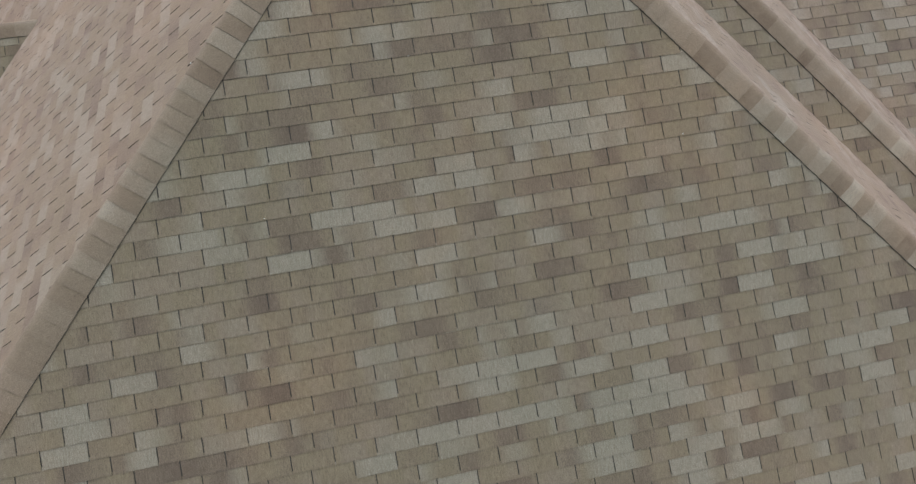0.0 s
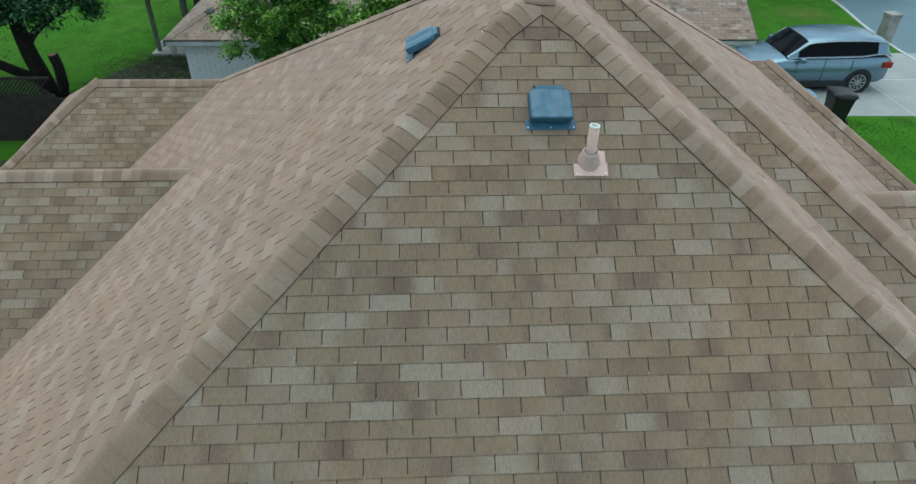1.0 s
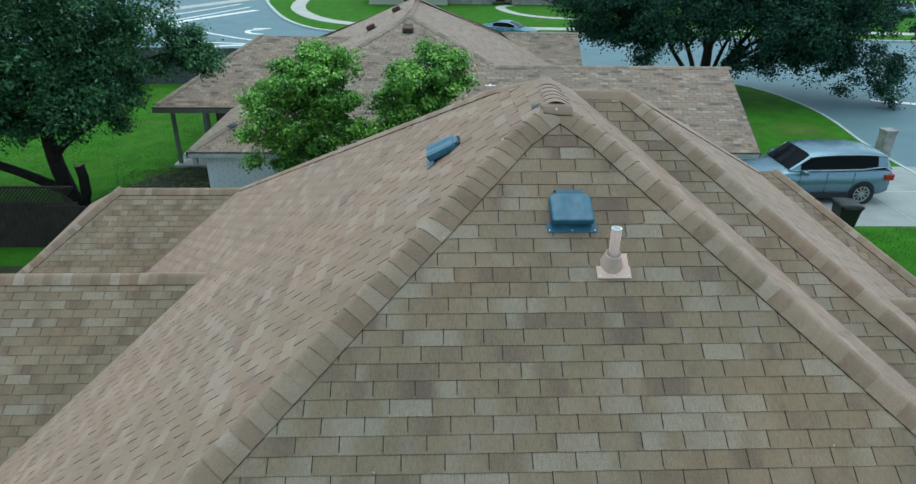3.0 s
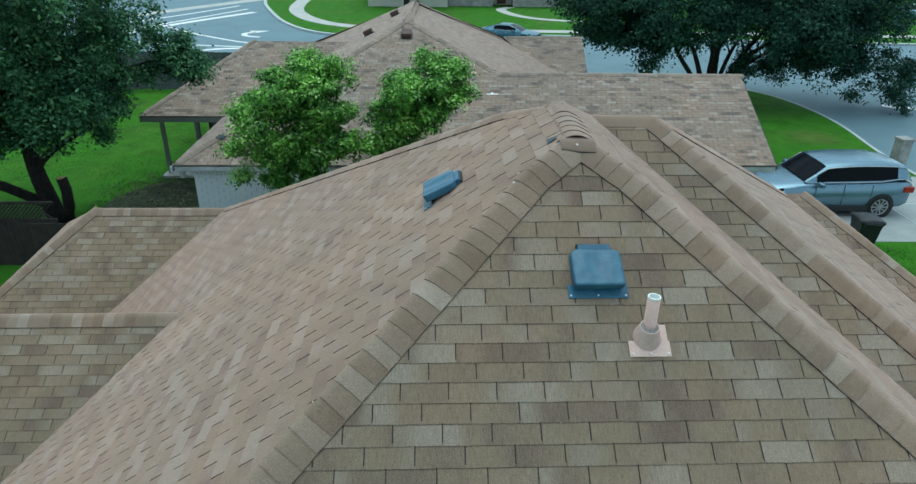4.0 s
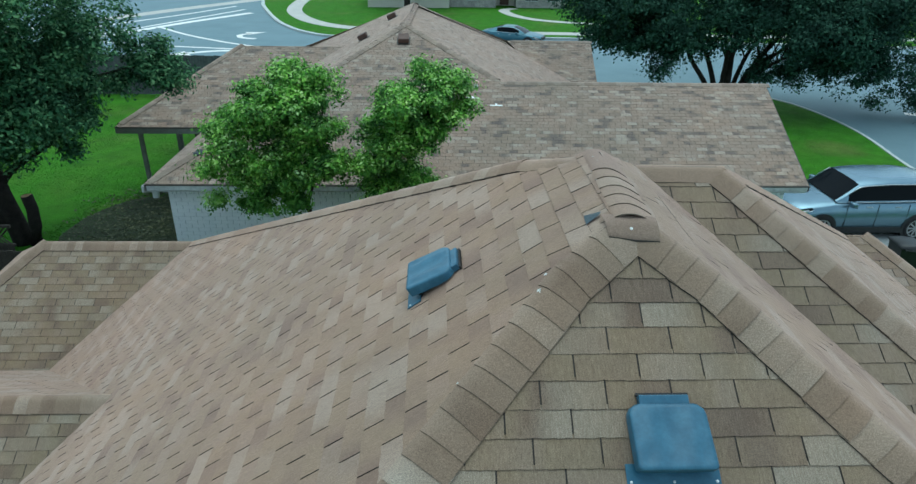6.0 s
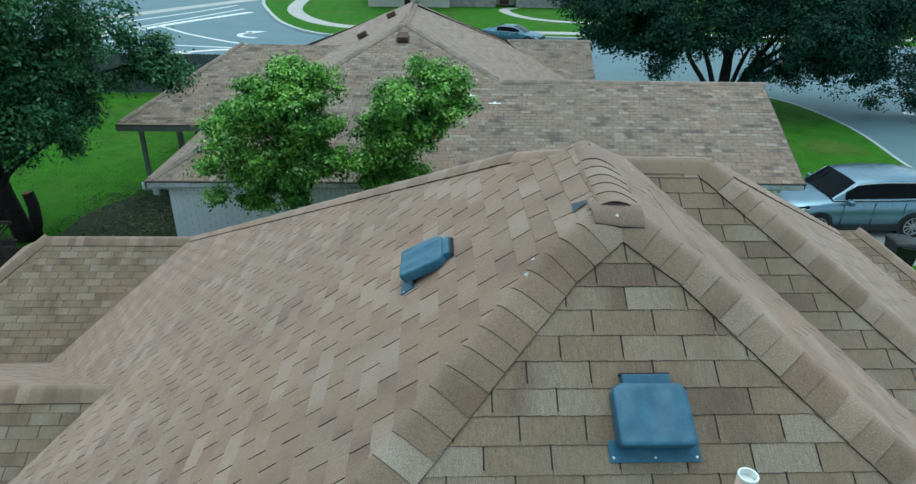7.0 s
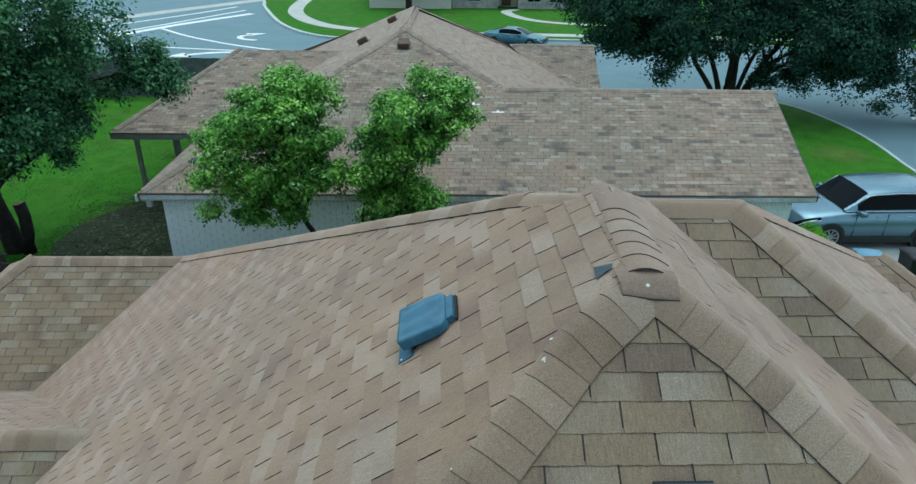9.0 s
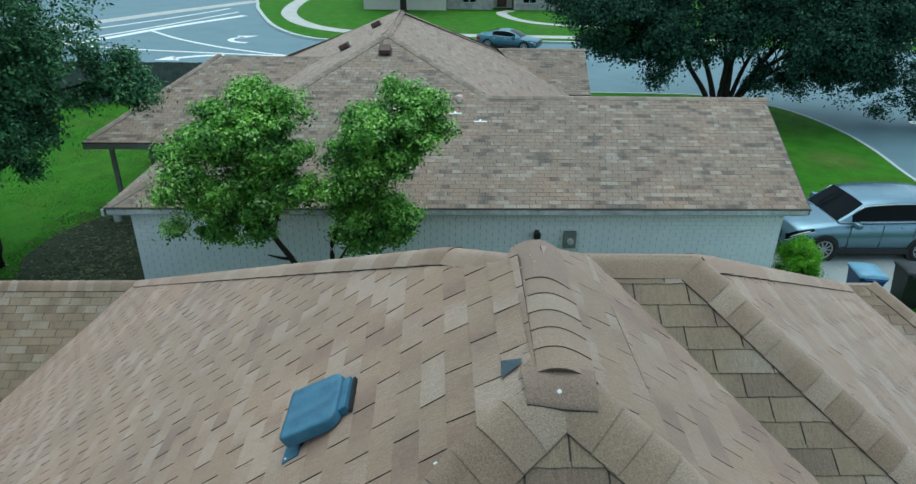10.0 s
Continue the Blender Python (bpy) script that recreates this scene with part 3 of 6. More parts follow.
for line in ([(15.3, 17.62), (15.3, 23.2)], [(9.76, 20.6), (19.05, 20.5)]):
    vs, fs = strip(line, 0.03, 0.0, 0.0165)
    tagged(mesh("driveway_joint", vs, fs, MORTAR), "dark joint across the concrete driveway", "joint", "driveway joints", "structure")
slab("mulch_bed", smooth_line([(-9.9, 16.6), (-9.7, 18.4), (-10.2, 19.6), (-10.0, 21.2), (-9.2, 22.4), (-8.2, 22.6), (-6.8, 22.3), (-6.1, 21.4), (-6.0, 18.0), (-6.0, 15.5), (-9.7, 15.5), (-9.9, 16.6)], 4)[:-1], 0.02, -0.05, MULCH, "bare dark leaf-strewn soil beside the wall", "soil")
# dark sheet laid over the lawn, standing for shaded ground by the fence
slab("soil_strip", [(-40, 9.0), (-9.2, 9.0), (-9.2, 15.4), (-40, 15.4)], 0.015, -0.05, MULCH, "dark strip added for shaded ground beside the fence", "soil")
# road paint
PAINTED = [
    ([(-29, 57.9), (-27.75, 60.5), (-23.5, 68.7), (-20.5, 76.0)], 0.35),
    ([(-27.5, 53.2), (-25.3, 57.6), (-23.5, 61.5), (-18.9, 73.2)], 0.35),
    ([(-27.0, 52.0), (-24.7, 55.9), (-21.8, 62.7), (-17.6, 70.6)], 0.8),
    ([(-22.4, 60.2), (-19.3, 56.8), (-16.3, 54.2), (-13.5, 52.2), (-9.0, 49.9), (-4, 48.6)], 0.3),
    ([(-27, 53.6), (-23.7, 52.8), (-19.5, 51.6), (-11.8, 50.2), (-4, 48.9)], 0.3),
    ([(24.0, 34.15), (26.6, 33.1)], 0.45),
]
for line, width in PAINTED:
    vs, fs = strip(smooth_line(line, 5), width, ROAD - 0.01, ROAD + 0.006)
    tagged(mesh("road_marking", vs, fs, ROADPAINT), "worn white painted line on the asphalt", "road marking", "road markings", "structure")
vs, fs = strip([(-34, 56.5), (-29.1, 65.0), (-25.1, 73.0), (-19.5, 83)], 1.8, ROAD - 0.01, ROAD + 0.004)
tagged(mesh("gutter", vs, fs, CONCRETE), "pale concrete gutter strip across the junction", "gutter", "", "structure")


def arrow(points, head, width):
    """A turn arrow painted on the road."""
    vs, fs = strip(smooth_line(points, 5), width, ROAD - 0.01, ROAD + 0.006)
    b = len(vs)
    vs += [(x, y, ROAD + 0.006) for x, y in head]
    fs.append((b, b + 1, b + 2))
    tagged(mesh("turn_arrow", vs, fs, ROADPAINT), "white turn arrow painted on the road", "road marking", "turn arrows", "structure")


arrow([(-13.4, 55.0), (-14.6, 55.6), (-15.0, 56.8), (-14.3, 57.6)], [(-15.0, 58.3), (-14.4, 56.9), (-13.3, 58.4)], 0.45)
arrow([(-13.6, 49.9), (-15.0, 49.6), (-16.6, 48.6)], [(-17.6, 48.0), (-16.9, 49.4), (-15.9, 47.9)], 0.55)

# ---- our house ----
rng = random.Random(3)
EAVE = 2.1
A_FRONT, A_LEFT, A_RIGHT = (2.4334, 0, 0.748), (5.931, 0.722, 0), (7.6132, -0.7055, 0.0301)
B_FRONT, B_RIGHT = (1.5221, 0, 0.72), (7.7516, -0.6797, 0.0595)
B_A, B_END = Vector((1.730, 7.06, 6.605)), Vector((2.305, 7.06, 6.605))
C_TOP, C_END = Vector((-3.746, 12.70, 3.227)), Vector((-6.22, 12.70, 3.227))
C_FRONT = (3.227 - 0.693 * 12.70, 0, 0.693)
D_TOP = Vector((-2.91, 7.99, 3.83))
D_FRONT, D_BACK = (3.83 - 0.693 * 7.99, 0, 0.693), (3.83 + 0.64 * 7.99, 0, -0.64)
E_TOP, E_END = Vector((5.82, 10.5, 4.42)), Vector((6.22, 10.5, 4.42))
E_FRONT = (4.42 - 0.6 * 10.5, 0, 0.6)
F_TOP = Vector((5.19, 5.95, 4.58))
F_FRONT, F_BACK = (4.58 - 0.6 * 5.95, 0, 0.6), (4.58 + 0.6 * 5.95, 0, -0.6)

house = thing("house", "tan three-tab shingle hip-roofed house seen from above", "house")
# near the ridge the sheathing sags, so that the last courses lie flatter
LEFT_TOP, RIGHT_TOP = (5.931 + 0.899 * 0.162, 0.56, 0), (7.6132 - 1.72 * 0.1555, -0.55, 0.0301)
slopes = {
    "front": (A_FRONT, [(1.19, 5.748), (0.899, 5.544), (-5.307, -0.446), (7.796, -0.446), (1.72, 5.525), (1.44, 5.735)]),
    "left": (A_LEFT, [(0.899, 5.544), (0.899, 7.164), (-3.746, 12.70), (-5.46, 10.94), (-5.46, -0.594)]),
    "left_top": (LEFT_TOP, [(0.899, 7.164), (0.899, 5.544), (1.19, 5.748), (1.24, 5.79), (1.27, 6.74)]),
    "right": (A_RIGHT, [(1.72, 5.525), (7.796, -0.446), (7.848, 0.803), (1.730, 7.06), (1.72, 7.055)]),
    "right_top": (RIGHT_TOP, [(1.72, 7.055), (1.40, 6.84), (1.40, 5.77), (1.44, 5.735), (1.72, 5.525)]),
    "b_front": (B_FRONT, [(1.730, 7.06), (7.848, 0.803), (8.385, 0.803), (2.305, 7.06)]),
    "b_right": (B_RIGHT, [(2.305, 7.06), (8.385, 0.803), (8.90, 6.67), (5.82, 10.5)]),
    "c_front": (C_FRONT, [(-3.746, 12.70), (-6.22, 12.70), (-8.26, 10.40), (-5.46, 10.40)]),
    "d_front": (D_FRONT, [(-2.91, 7.99), (-9.5, 7.99), (-9.5, 5.49), (-5.307, 5.49)]),
    "d_back": (D_BACK, [(-2.91, 7.99), (-9.5, 7.99), (-9.5, 10.92), (-5.48, 10.92)]),
    "e_front": (E_FRONT, [(5.82, 10.5), (6.22, 10.5), (9.42, 6.67), (8.90, 6.67)]),
    "f_front": (F_FRONT, [(5.19, 5.95), (11.0, 5.95), (11.0, 2.1), (8.25, 2.1)]),
    "f_back": (F_BACK, [(5.19, 5.95), (11.0, 5.95), (11.0, 7.6), (6.79, 7.6)]),
}
APART = {"front": ((-0.6, 3.4, 3.3, 5.9), 170), "left": ((-1.2, 0.9, 5.2, 7.6), 130)}
up_left = math.sqrt(1 + 0.722 ** 2) * (0.899 + 5.46)
rows_left = math.floor((up_left - 0.0965) / EXPOSE)
LEFT_STEP = 0.171
SLOPE_STEP = {"left": LEFT_STEP, "left_top": LEFT_STEP, "b_front": 0.176}
SHIFT = {"front": (6.433 - 55 * STEP, 0.0908), "b_front": (-5.29 - 53 * 0.176, 0.047), "left": (5.413 - 57 * LEFT_STEP, 0.0965),
         "left_top": (5.413 - 57 * LEFT_STEP + (rows_left + 1) * LEFT_STEP + (7.164 - 10.94), 0.0965 + (rows_left + 1) * EXPOSE - up_left)}
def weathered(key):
    """One shingle blend tinted slope by slope, the light on each side put into its colour: greyer to the front, dingier
    over the low wings, rosy on the long flank.
    """
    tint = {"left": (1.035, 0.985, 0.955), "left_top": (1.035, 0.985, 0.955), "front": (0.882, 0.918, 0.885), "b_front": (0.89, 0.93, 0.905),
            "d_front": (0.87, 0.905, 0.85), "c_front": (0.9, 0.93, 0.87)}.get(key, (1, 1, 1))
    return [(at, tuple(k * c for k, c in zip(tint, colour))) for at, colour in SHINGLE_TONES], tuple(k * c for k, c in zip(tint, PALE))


# each slope gets its own tinted copy of the blend, lit or shaded by colour
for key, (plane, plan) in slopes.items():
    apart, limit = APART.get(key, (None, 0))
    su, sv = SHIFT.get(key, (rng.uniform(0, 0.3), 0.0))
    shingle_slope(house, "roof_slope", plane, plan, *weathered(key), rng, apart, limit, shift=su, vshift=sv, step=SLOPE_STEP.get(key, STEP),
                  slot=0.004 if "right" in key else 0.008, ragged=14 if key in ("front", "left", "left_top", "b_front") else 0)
# slopes that face away from the walk
rear_v = [C_TOP, (1.33, 6.84, 6.70), B_A, B_END, E_TOP, (9.42, 14.6, EAVE), (-7.9, 14.6, EAVE), C_END, (-7.67, 11.07, EAVE), E_END, (9.42, 6.67, EAVE)]
mesh("rear_slope", rear_v, [(0, 1, 2), (2, 3, 4), (0, 2, 4), (0, 4, 9, 5, 6, 7), (7, 6, 8), (9, 10, 5)], SHINGLE, house, label="brown shingled rear roof slope")
HIP_L, HIP_R = Vector((0.899, 5.544, 6.580)), Vector((1.72, 5.525, 6.566))
for a, b, pa, pb, first, half1, half in (
        ((1.235, 5.782, 6.756), HIP_L, LEFT_TOP, A_FRONT, 0.155, 0.026, 0.212), (HIP_L, on(A_FRONT, -5.307, -0.446), A_LEFT, A_FRONT, 0.088, 0.026, 0.212),
        ((1.40, 5.765, 6.743), HIP_R, A_FRONT, RIGHT_TOP, 0.170, 0.182, 0.062), (HIP_R, on(A_FRONT, 7.796, -0.446), A_FRONT, A_RIGHT, 0.114, 0.182, 0.062),
        (B_END, on(B_FRONT, 8.385, 0.803), B_FRONT, B_RIGHT, 0.243, 0.155, 0.14), (C_END, on(C_FRONT, -7.67, 11.07), C_FRONT, (0, 0.7, 0), 0.12, 0.15, 0.15),
        (E_END, on(E_FRONT, 9.42, 6.67), E_FRONT, (0, -0.7, 0), 0.12, 0.15, 0.15)):
    cap_line(house, a, b, plane_normal(pa), plane_normal(pb), rng, first=first, half=half, half1=half1, crown=0.004 if a is E_END else 0.02)
back = (0, 0, -0.62)
bend = Vector((0.899, 7.167, 6.580))
cap_line(house, (1.25, 6.75, 6.748), bend, plane_normal(LEFT_TOP), plane_normal(back), rng, half=0.12, expose=0.14, first=0.19)
after = bend + (C_TOP - bend).normalized() * 0.64
cap_line(house, bend, after, plane_normal(A_LEFT), plane_normal(back), rng, half=0.12, expose=0.14, first=0.10)
cap_line(house, after, C_TOP, plane_normal(A_LEFT), plane_normal(back), rng, half=0.12, expose=0.3, first=0.27)
cap_line(house, B_END, E_TOP, plane_normal(B_RIGHT), plane_normal(back), rng, half=0.13, expose=0.3, first=0.44)
apron_v, apron_f = [], []
for j in range(9):
    for i in range(13):
        x, y = 1.316 + 0.128 * (i / 6 - 1) * (1.0 + 0.1 * j / 8), 5.664 - 0.012 * (i / 6 - 1) + 0.019 * j
        zs = [on(p, x, y).z for p in (A_FRONT, LEFT_TOP, RIGHT_TOP)] + [6.725]
        apron_v.append((x, y, -0.014 * math.log(sum(math.exp(-z / 0.014) for z in zs)) + 0.041 + 0.006 * abs(i / 6 - 1) + 0.011 * j / 8))
apron_f = [(13 * j + i, 13 * j + i + 1, 13 * j + i + 14, 13 * j + i + 13) for j in range(8) for i in range(12)]
nv = len(apron_v)
apron_v += [(x, y, z - 0.01) for x, y, z in apron_v[:13]]
apron_f += [(i, nv + i, nv + i + 1, i + 1) for i in range(12)]
mesh("ridge_apron", apron_v, apron_f, CAP_DARK, house, True, "folded shingle apron where the hips meet", edge=[0] * 96 + [1] * 12)
ridge_n1, ridge_n2 = Vector((-0.27, 0, 1)), Vector((0.27, 0, 1))
cap_line(house, (1.352, 6.47, 6.760), (1.318, 5.775, 6.760), ridge_n1, ridge_n2, rng, half=0.152, expose=0.138, first=0.130, crown=0.030)
cap_line(house, (1.385, 6.875, 6.742), (1.352, 6.47, 6.762), ridge_n1, ridge_n2, rng, half=0.14, expose=0.39, first=0.395, crown=0.030, material=CAP_DARK)
cap_line(house, B_END + Vector((0.07, 0, -0.004)), B_A - Vector((0.06, 0, 0.004)), plane_normal(B_FRONT), plane_normal(back), rng, half=0.14, expose=0.60, first=0.68, crown=0.012)
cap_line(house, C_TOP, C_END, plane_normal(C_FRONT), plane_normal(back), rng)
cap_line(house, D_TOP + Vector((0.12, 0, 0)), (-9.5, 7.99, 3.83), plane_normal(D_FRONT), plane_normal(D_BACK), rng)
cap_line(house, E_END - Vector((0, 0, 0.012)), E_TOP - Vector((0, 0, 0.012)), plane_normal(E_FRONT), plane_normal(back), rng, expose=0.3, first=0.35, crown=0.0)
cap_line(house, F_TOP - Vector((0.1, 0, 0)), (11.0, 5.95, 4.58), plane_normal(F_FRONT), plane_normal(F_BACK), rng)
# walls below the eaves
for lo, hi in (((-4.9, 0.0, 0), (7.35, 10.5, 1.7)), ((-9.1, 6.0, 0), (-4.9, 10.2, 1.7)), ((-7.2, 10.5, 0), (9.3, 14.2, 1.7)), ((7.35, 2.5, 0), (10.6, 9.3, 1.7))):
    boxpart("wall", lo, hi, WALL_TAN, house)


DARK_TAR = mottled("tar", (0.03, 0.045, 0.055), (0.05, 0.07, 0.085), 20, 90, 0.5)


# ---- things on the roof ----
def roof_frame(plane, x, y, turn=0.0):
    """A pose on a slope: its y axis up the slope, its z axis off it."""
    c, gx, gy = plane
    s = math.hypot(gx, gy)
    up = Vector((gx / s, gy / s, s)) / math.sqrt(1 + s * s)
    nrm = plane_normal(plane)
    m = Matrix((up.cross(nrm), up, nrm)).transposed().to_4x4()
    m.translation = on(plane, x, y) + nrm * 0.007
    return m @ pose(0, 0, 0, 0, 0, turn)


def roof_vent(place, label):
    """A slant-backed box vent: flange, moulded hood with a turned-down lip, throat, back tab and screws."""
    v = thing("roof_vent", label, "roof vent", "roof vents", place=place)
    boxpart("flange", (-0.203, -0.066, 0.0), (0.203, 0.03, 0.006), PLASTIC, v, 0.002)
    boxpart("throat", (-0.135, 0.02, 0.0), (0.135, 0.25, 0.045), BLACK, v, 0.01)
    lo, hi, w = -0.012, 0.276, 0.171
    outline = []
    for cx, cy, r, a0 in ((w - 0.02, lo + 0.02, 0.02, -90), (w - 0.055, hi - 0.055, 0.055, 0), (-w + 0.055, hi - 0.055, 0.055, 90), (-w + 0.02, lo + 0.02, 0.02, 180)):
        outline += [(cx + r * math.cos(radians(a0 + 11.25 * k)), cy + r * math.sin(radians(a0 + 11.25 * k))) for k in range(9)]
    dense = []
    for (ax, ay), (bx, by) in zip(outline, outline[1:] + outline[:1]):
        n = max(1, round(math.hypot(bx - ax, by - ay) / 0.03))
        dense += [(ax + (bx - ax) * k / n, ay + (by - ay) * k / n) for k in range(n)]

    def top(x, y):
        a, b = x / w, (y - lo) / (hi - lo)
        z = 0.104 - 0.046 * b
        z -= 0.011 * math.exp(-(a / 0.33) ** 2 - ((b - 0.5) / 0.42) ** 2)
        z += 0.007 * math.exp(-((abs(a) - 0.52) / 0.14) ** 2) * (1 - b) * b * 4
        for s in (-1, 1):
            z -= 0.008 * math.exp(-((a - s * 0.66) ** 2 + ((b - 0.22) * 0.92) ** 2) / 0.018)
        return z

    mid = (0.0, (lo + hi) / 2)
    bm = bmesh.new()
    rows = []
    for k, drop in ((1.006, 0.062), (1.0, 0.016), (0.99, 0.006), (0.965, 0.001), (0.86, 0.0), (0.74, 0.0), (0.6, 0.0), (0.45, 0.0), (0.3, 0.0), (0.15, 0.0)):
        ring = []
        for x, y in dense:
            px, py = mid[0] + (x - mid[0]) * k, mid[1] + (y - mid[1]) * k
            ring.append(bm.verts.new((px, py, max(0.012, top(px, py) - drop))))
        rows.append(ring)
    n = len(dense)
    for a, b in zip(rows, rows[1:]):
        for i in range(n):
            bm.faces.new((a[i], a[(i + 1) % n], b[(i + 1) % n], b[i]))
    bm.faces.new(rows[-1])
    part("hood", bm, PLASTIC, v, smooth=True)
    boxpart("back_tab", (-0.112, 0.262, 0.0), (0.112, 0.318, 0.042), PLASTIC, v, 0.006)
    # black bar added for the shadow line behind the tab
    boxpart("back_slot", (-0.118, 0.318, 0.0), (0.118, 0.330, 0.02), BLACK, v, label="black bar for the shaded gap under the shingle")
    boxpart("flange_gap", (-0.15, 0.03, 0.0), (0.15, 0.045, 0.004), BLACK, v)
    for x in (-0.185, 0.0, 0.185):
        part("screw", lathe(bmesh.new(), [(0.0065, 0.006), (0.0065, 0.009), (0.003, 0.011)], 8, (x, -0.046)), SCREW, v, "bright screw head")
    return v


roof_vent(roof_frame(A_FRONT, 1.33, 4.803), "blue-grey moulded plastic box vent on the front slope")
roof_vent(roof_frame(A_LEFT, 0.215, 6.27), "blue-grey plastic box vent seen side-on on the roof")

pipe_at = on(A_FRONT, 1.62, 4.534)
vp = thing("vent_pipe", "pink-painted plumbing vent pipe with a flashing boot", "vent pipe", place=Matrix.Translation(pipe_at))
m = roof_frame(A_FRONT, 1.62, 4.534)
local = Matrix.Translation(-pipe_at) @ m
bm = box(bmesh.new(), (-0.135, -0.135, 0.0), (0.135, -0.028, 0.005), 0.002)
bm.transform(local)
part("base_plate", bm, FLASHING, vp)
bm = box(bmesh.new(), (0.078, -0.030, 0.0), (0.124, 0.080, 0.006), 0.002)
bm.transform(local)
part("plate_wing", bm, FLASHING, vp)
lean = local @ pose(-0.008, 0.004, 0, -20, 0, 0)
bm = lathe(bmesh.new(), [(0.100, -0.040), (0.092, 0.000), (0.076, 0.040), (0.066, 0.080), (0.063, 0.097), (0.060, 0.100), (0.056, 0.097), (0.054, 0.080)], 24, cap=False)
bm.transform(lean)
part("boot", bm, FLASHING, vp, smooth=True)
bm = bmesh.new()
ring = []
for k in range(24):
    a = 2 * math.pi * k / 24
    ring.append([(r * math.cos(a), r * math.sin(a), z + 0.003 * math.sin(3 * a + 2 * r)) for r, z in ((0.0560, 0.087), (0.049, 0.092), (0.030, 0.090))])
for k in range(24):
    for j in range(2):
        bm.faces.new([bm.verts.new(p) for p in (ring[k][j], ring[(k + 1) % 24][j], ring[(k + 1) % 24][j + 1], ring[k][j + 1])])
bmesh.ops.remove_doubles(bm, verts=bm.verts, dist=0.0001)
bmesh.ops.recalc_face_normals(bm, faces=bm.faces)
bm.transform(lean)
part("sealant", bm, RUBBER, vp, "cracked grey sealant round the pipe", True)
bm = lathe(bmesh.new(), [(0.041, 0.0), (0.041, 0.305), (0.034, 0.305), (0.034, 0.2)], 20, cap=False)
part("pipe", bm, PVC, vp, smooth=True)
part("pipe_rim", lathe(bmesh.new(), [(0.0415, 0.298), (0.0415, 0.308), (0.0335, 0.308), (0.0335, 0.275), (0.001, 0.275)], 20, cap=False), PVC_WHITE, vp, "clean white cut end")
for x, y in ((-0.115, -0.115), (0.0, -0.115), (0.115, -0.115)):
    bm = lathe(bmesh.new(), [(0.008, 0.005), (0.008, 0.008), (0.004, 0.011)], 8, (x, y))
    bm.transform(local)
    part("screw", bm, SCREW, vp, "bright screw head")

tar = thing("tar_patch", "small dark blue-black tar patch beside the ridge caps", "tar patch", place=roof_frame(LEFT_TOP, 1.150, 5.895))
mesh("patch", [(-0.05, -0.03, 0.006), (0.055, -0.04, 0.006), (0.03, 0.05, 0.016), (0.0, 0.06, 0.012), (-0.05, -0.03, 0.0), (0.055, -0.04, 0.0)], [(0, 1, 2, 3), (0, 4, 5, 1)], DARK_TAR, tar)
spots = [(1.31, 5.72, 0.010, A_FRONT), (0.86, 5.53, 0.010, A_LEFT), (0.42, 5.1, 0.005, A_LEFT), (-0.5, 4.2, 0.005, A_LEFT),
         (1.0, 4.1, 0.004, A_FRONT), (2.3, 4.9, 0.005, A_FRONT), (1.9, 3.2, 0.004, A_FRONT), (-0.2, 3.3, 0.004, A_FRONT), (3.0, 3.4, 0.004, A_FRONT)]
spots += [(1.33 + rng.uniform(-0.09, 0.09), rng.uniform(5.9, 6.8), rng.choice((0.003, 0.004, 0.005, 0.009)), A_LEFT) for _ in range(26)]
for x, y, r, plane in spots:
    dm = roof_frame(plane, x, y, rng.uniform(0, 180))
    nearridge = 0.03 if x in (1.31, 0.86, 0.42, -0.5) else 0.002
    if y > 5.84 and abs(x - 1.33) < 0.12:
        dm.translation, nearridge = Vector((x, y, 6.790 - 2.6 * (x - 1.33) ** 2 - 0.1 * abs(x - 1.33))), 0.0
    spot = tagged(part("bird_dropping", lathe(bmesh.new(), [(r, 0.0), (r * 0.9, 0.003), (r * 0.4, 0.004)], 7), DROPPING, None), "dried white bird dropping on the shingles", "dropping", "bird droppings")
    spot.matrix_world = Matrix.Translation((0, 0, nearridge)) @ dm @ Matrix.Diagonal((1.0, rng.uniform(0.5, 1.0), 1, 1))

rp = thing("vent_pipe", "short pink vent pipe with a white rim behind the ridge", "vent pipe", place=Matrix.Translation((0.57, 7.75, 0)))
part("pipe", lathe(bmesh.new(), [(0.022, 5.8), (0.022, 6.215)], 14), PVC, rp)
part("pipe_rim", lathe(bmesh.new(), [(0.023, 6.20), (0.023, 6.236), (0.016, 6.236), (0.016, 6.18)], 14, cap=False), PVC_WHITE, rp)


splash = thing("bird_dropping", "white splashed bird dropping across a hip cap", "dropping", "bird droppings", place=roof_frame(A_LEFT, 0.829, 5.427))
bm = bmesh.new()
for turn, reach in ((10, 0.030), (35, 0.018), (80, 0.014), (-40, 0.012)):
    streak = box(bmesh.new(), (-0.004, -0.0022, 0.030), (reach, 0.0022, 0.0335), 0.001)
    streak.transform(Matrix.Rotation(radians(turn), 4, "Z"))
    me = bpy.data.meshes.new("streak")
    streak.to_mesh(me)
    streak.free()
    bm.from_mesh(me)
part("splat", bm, DROPPING, splash)

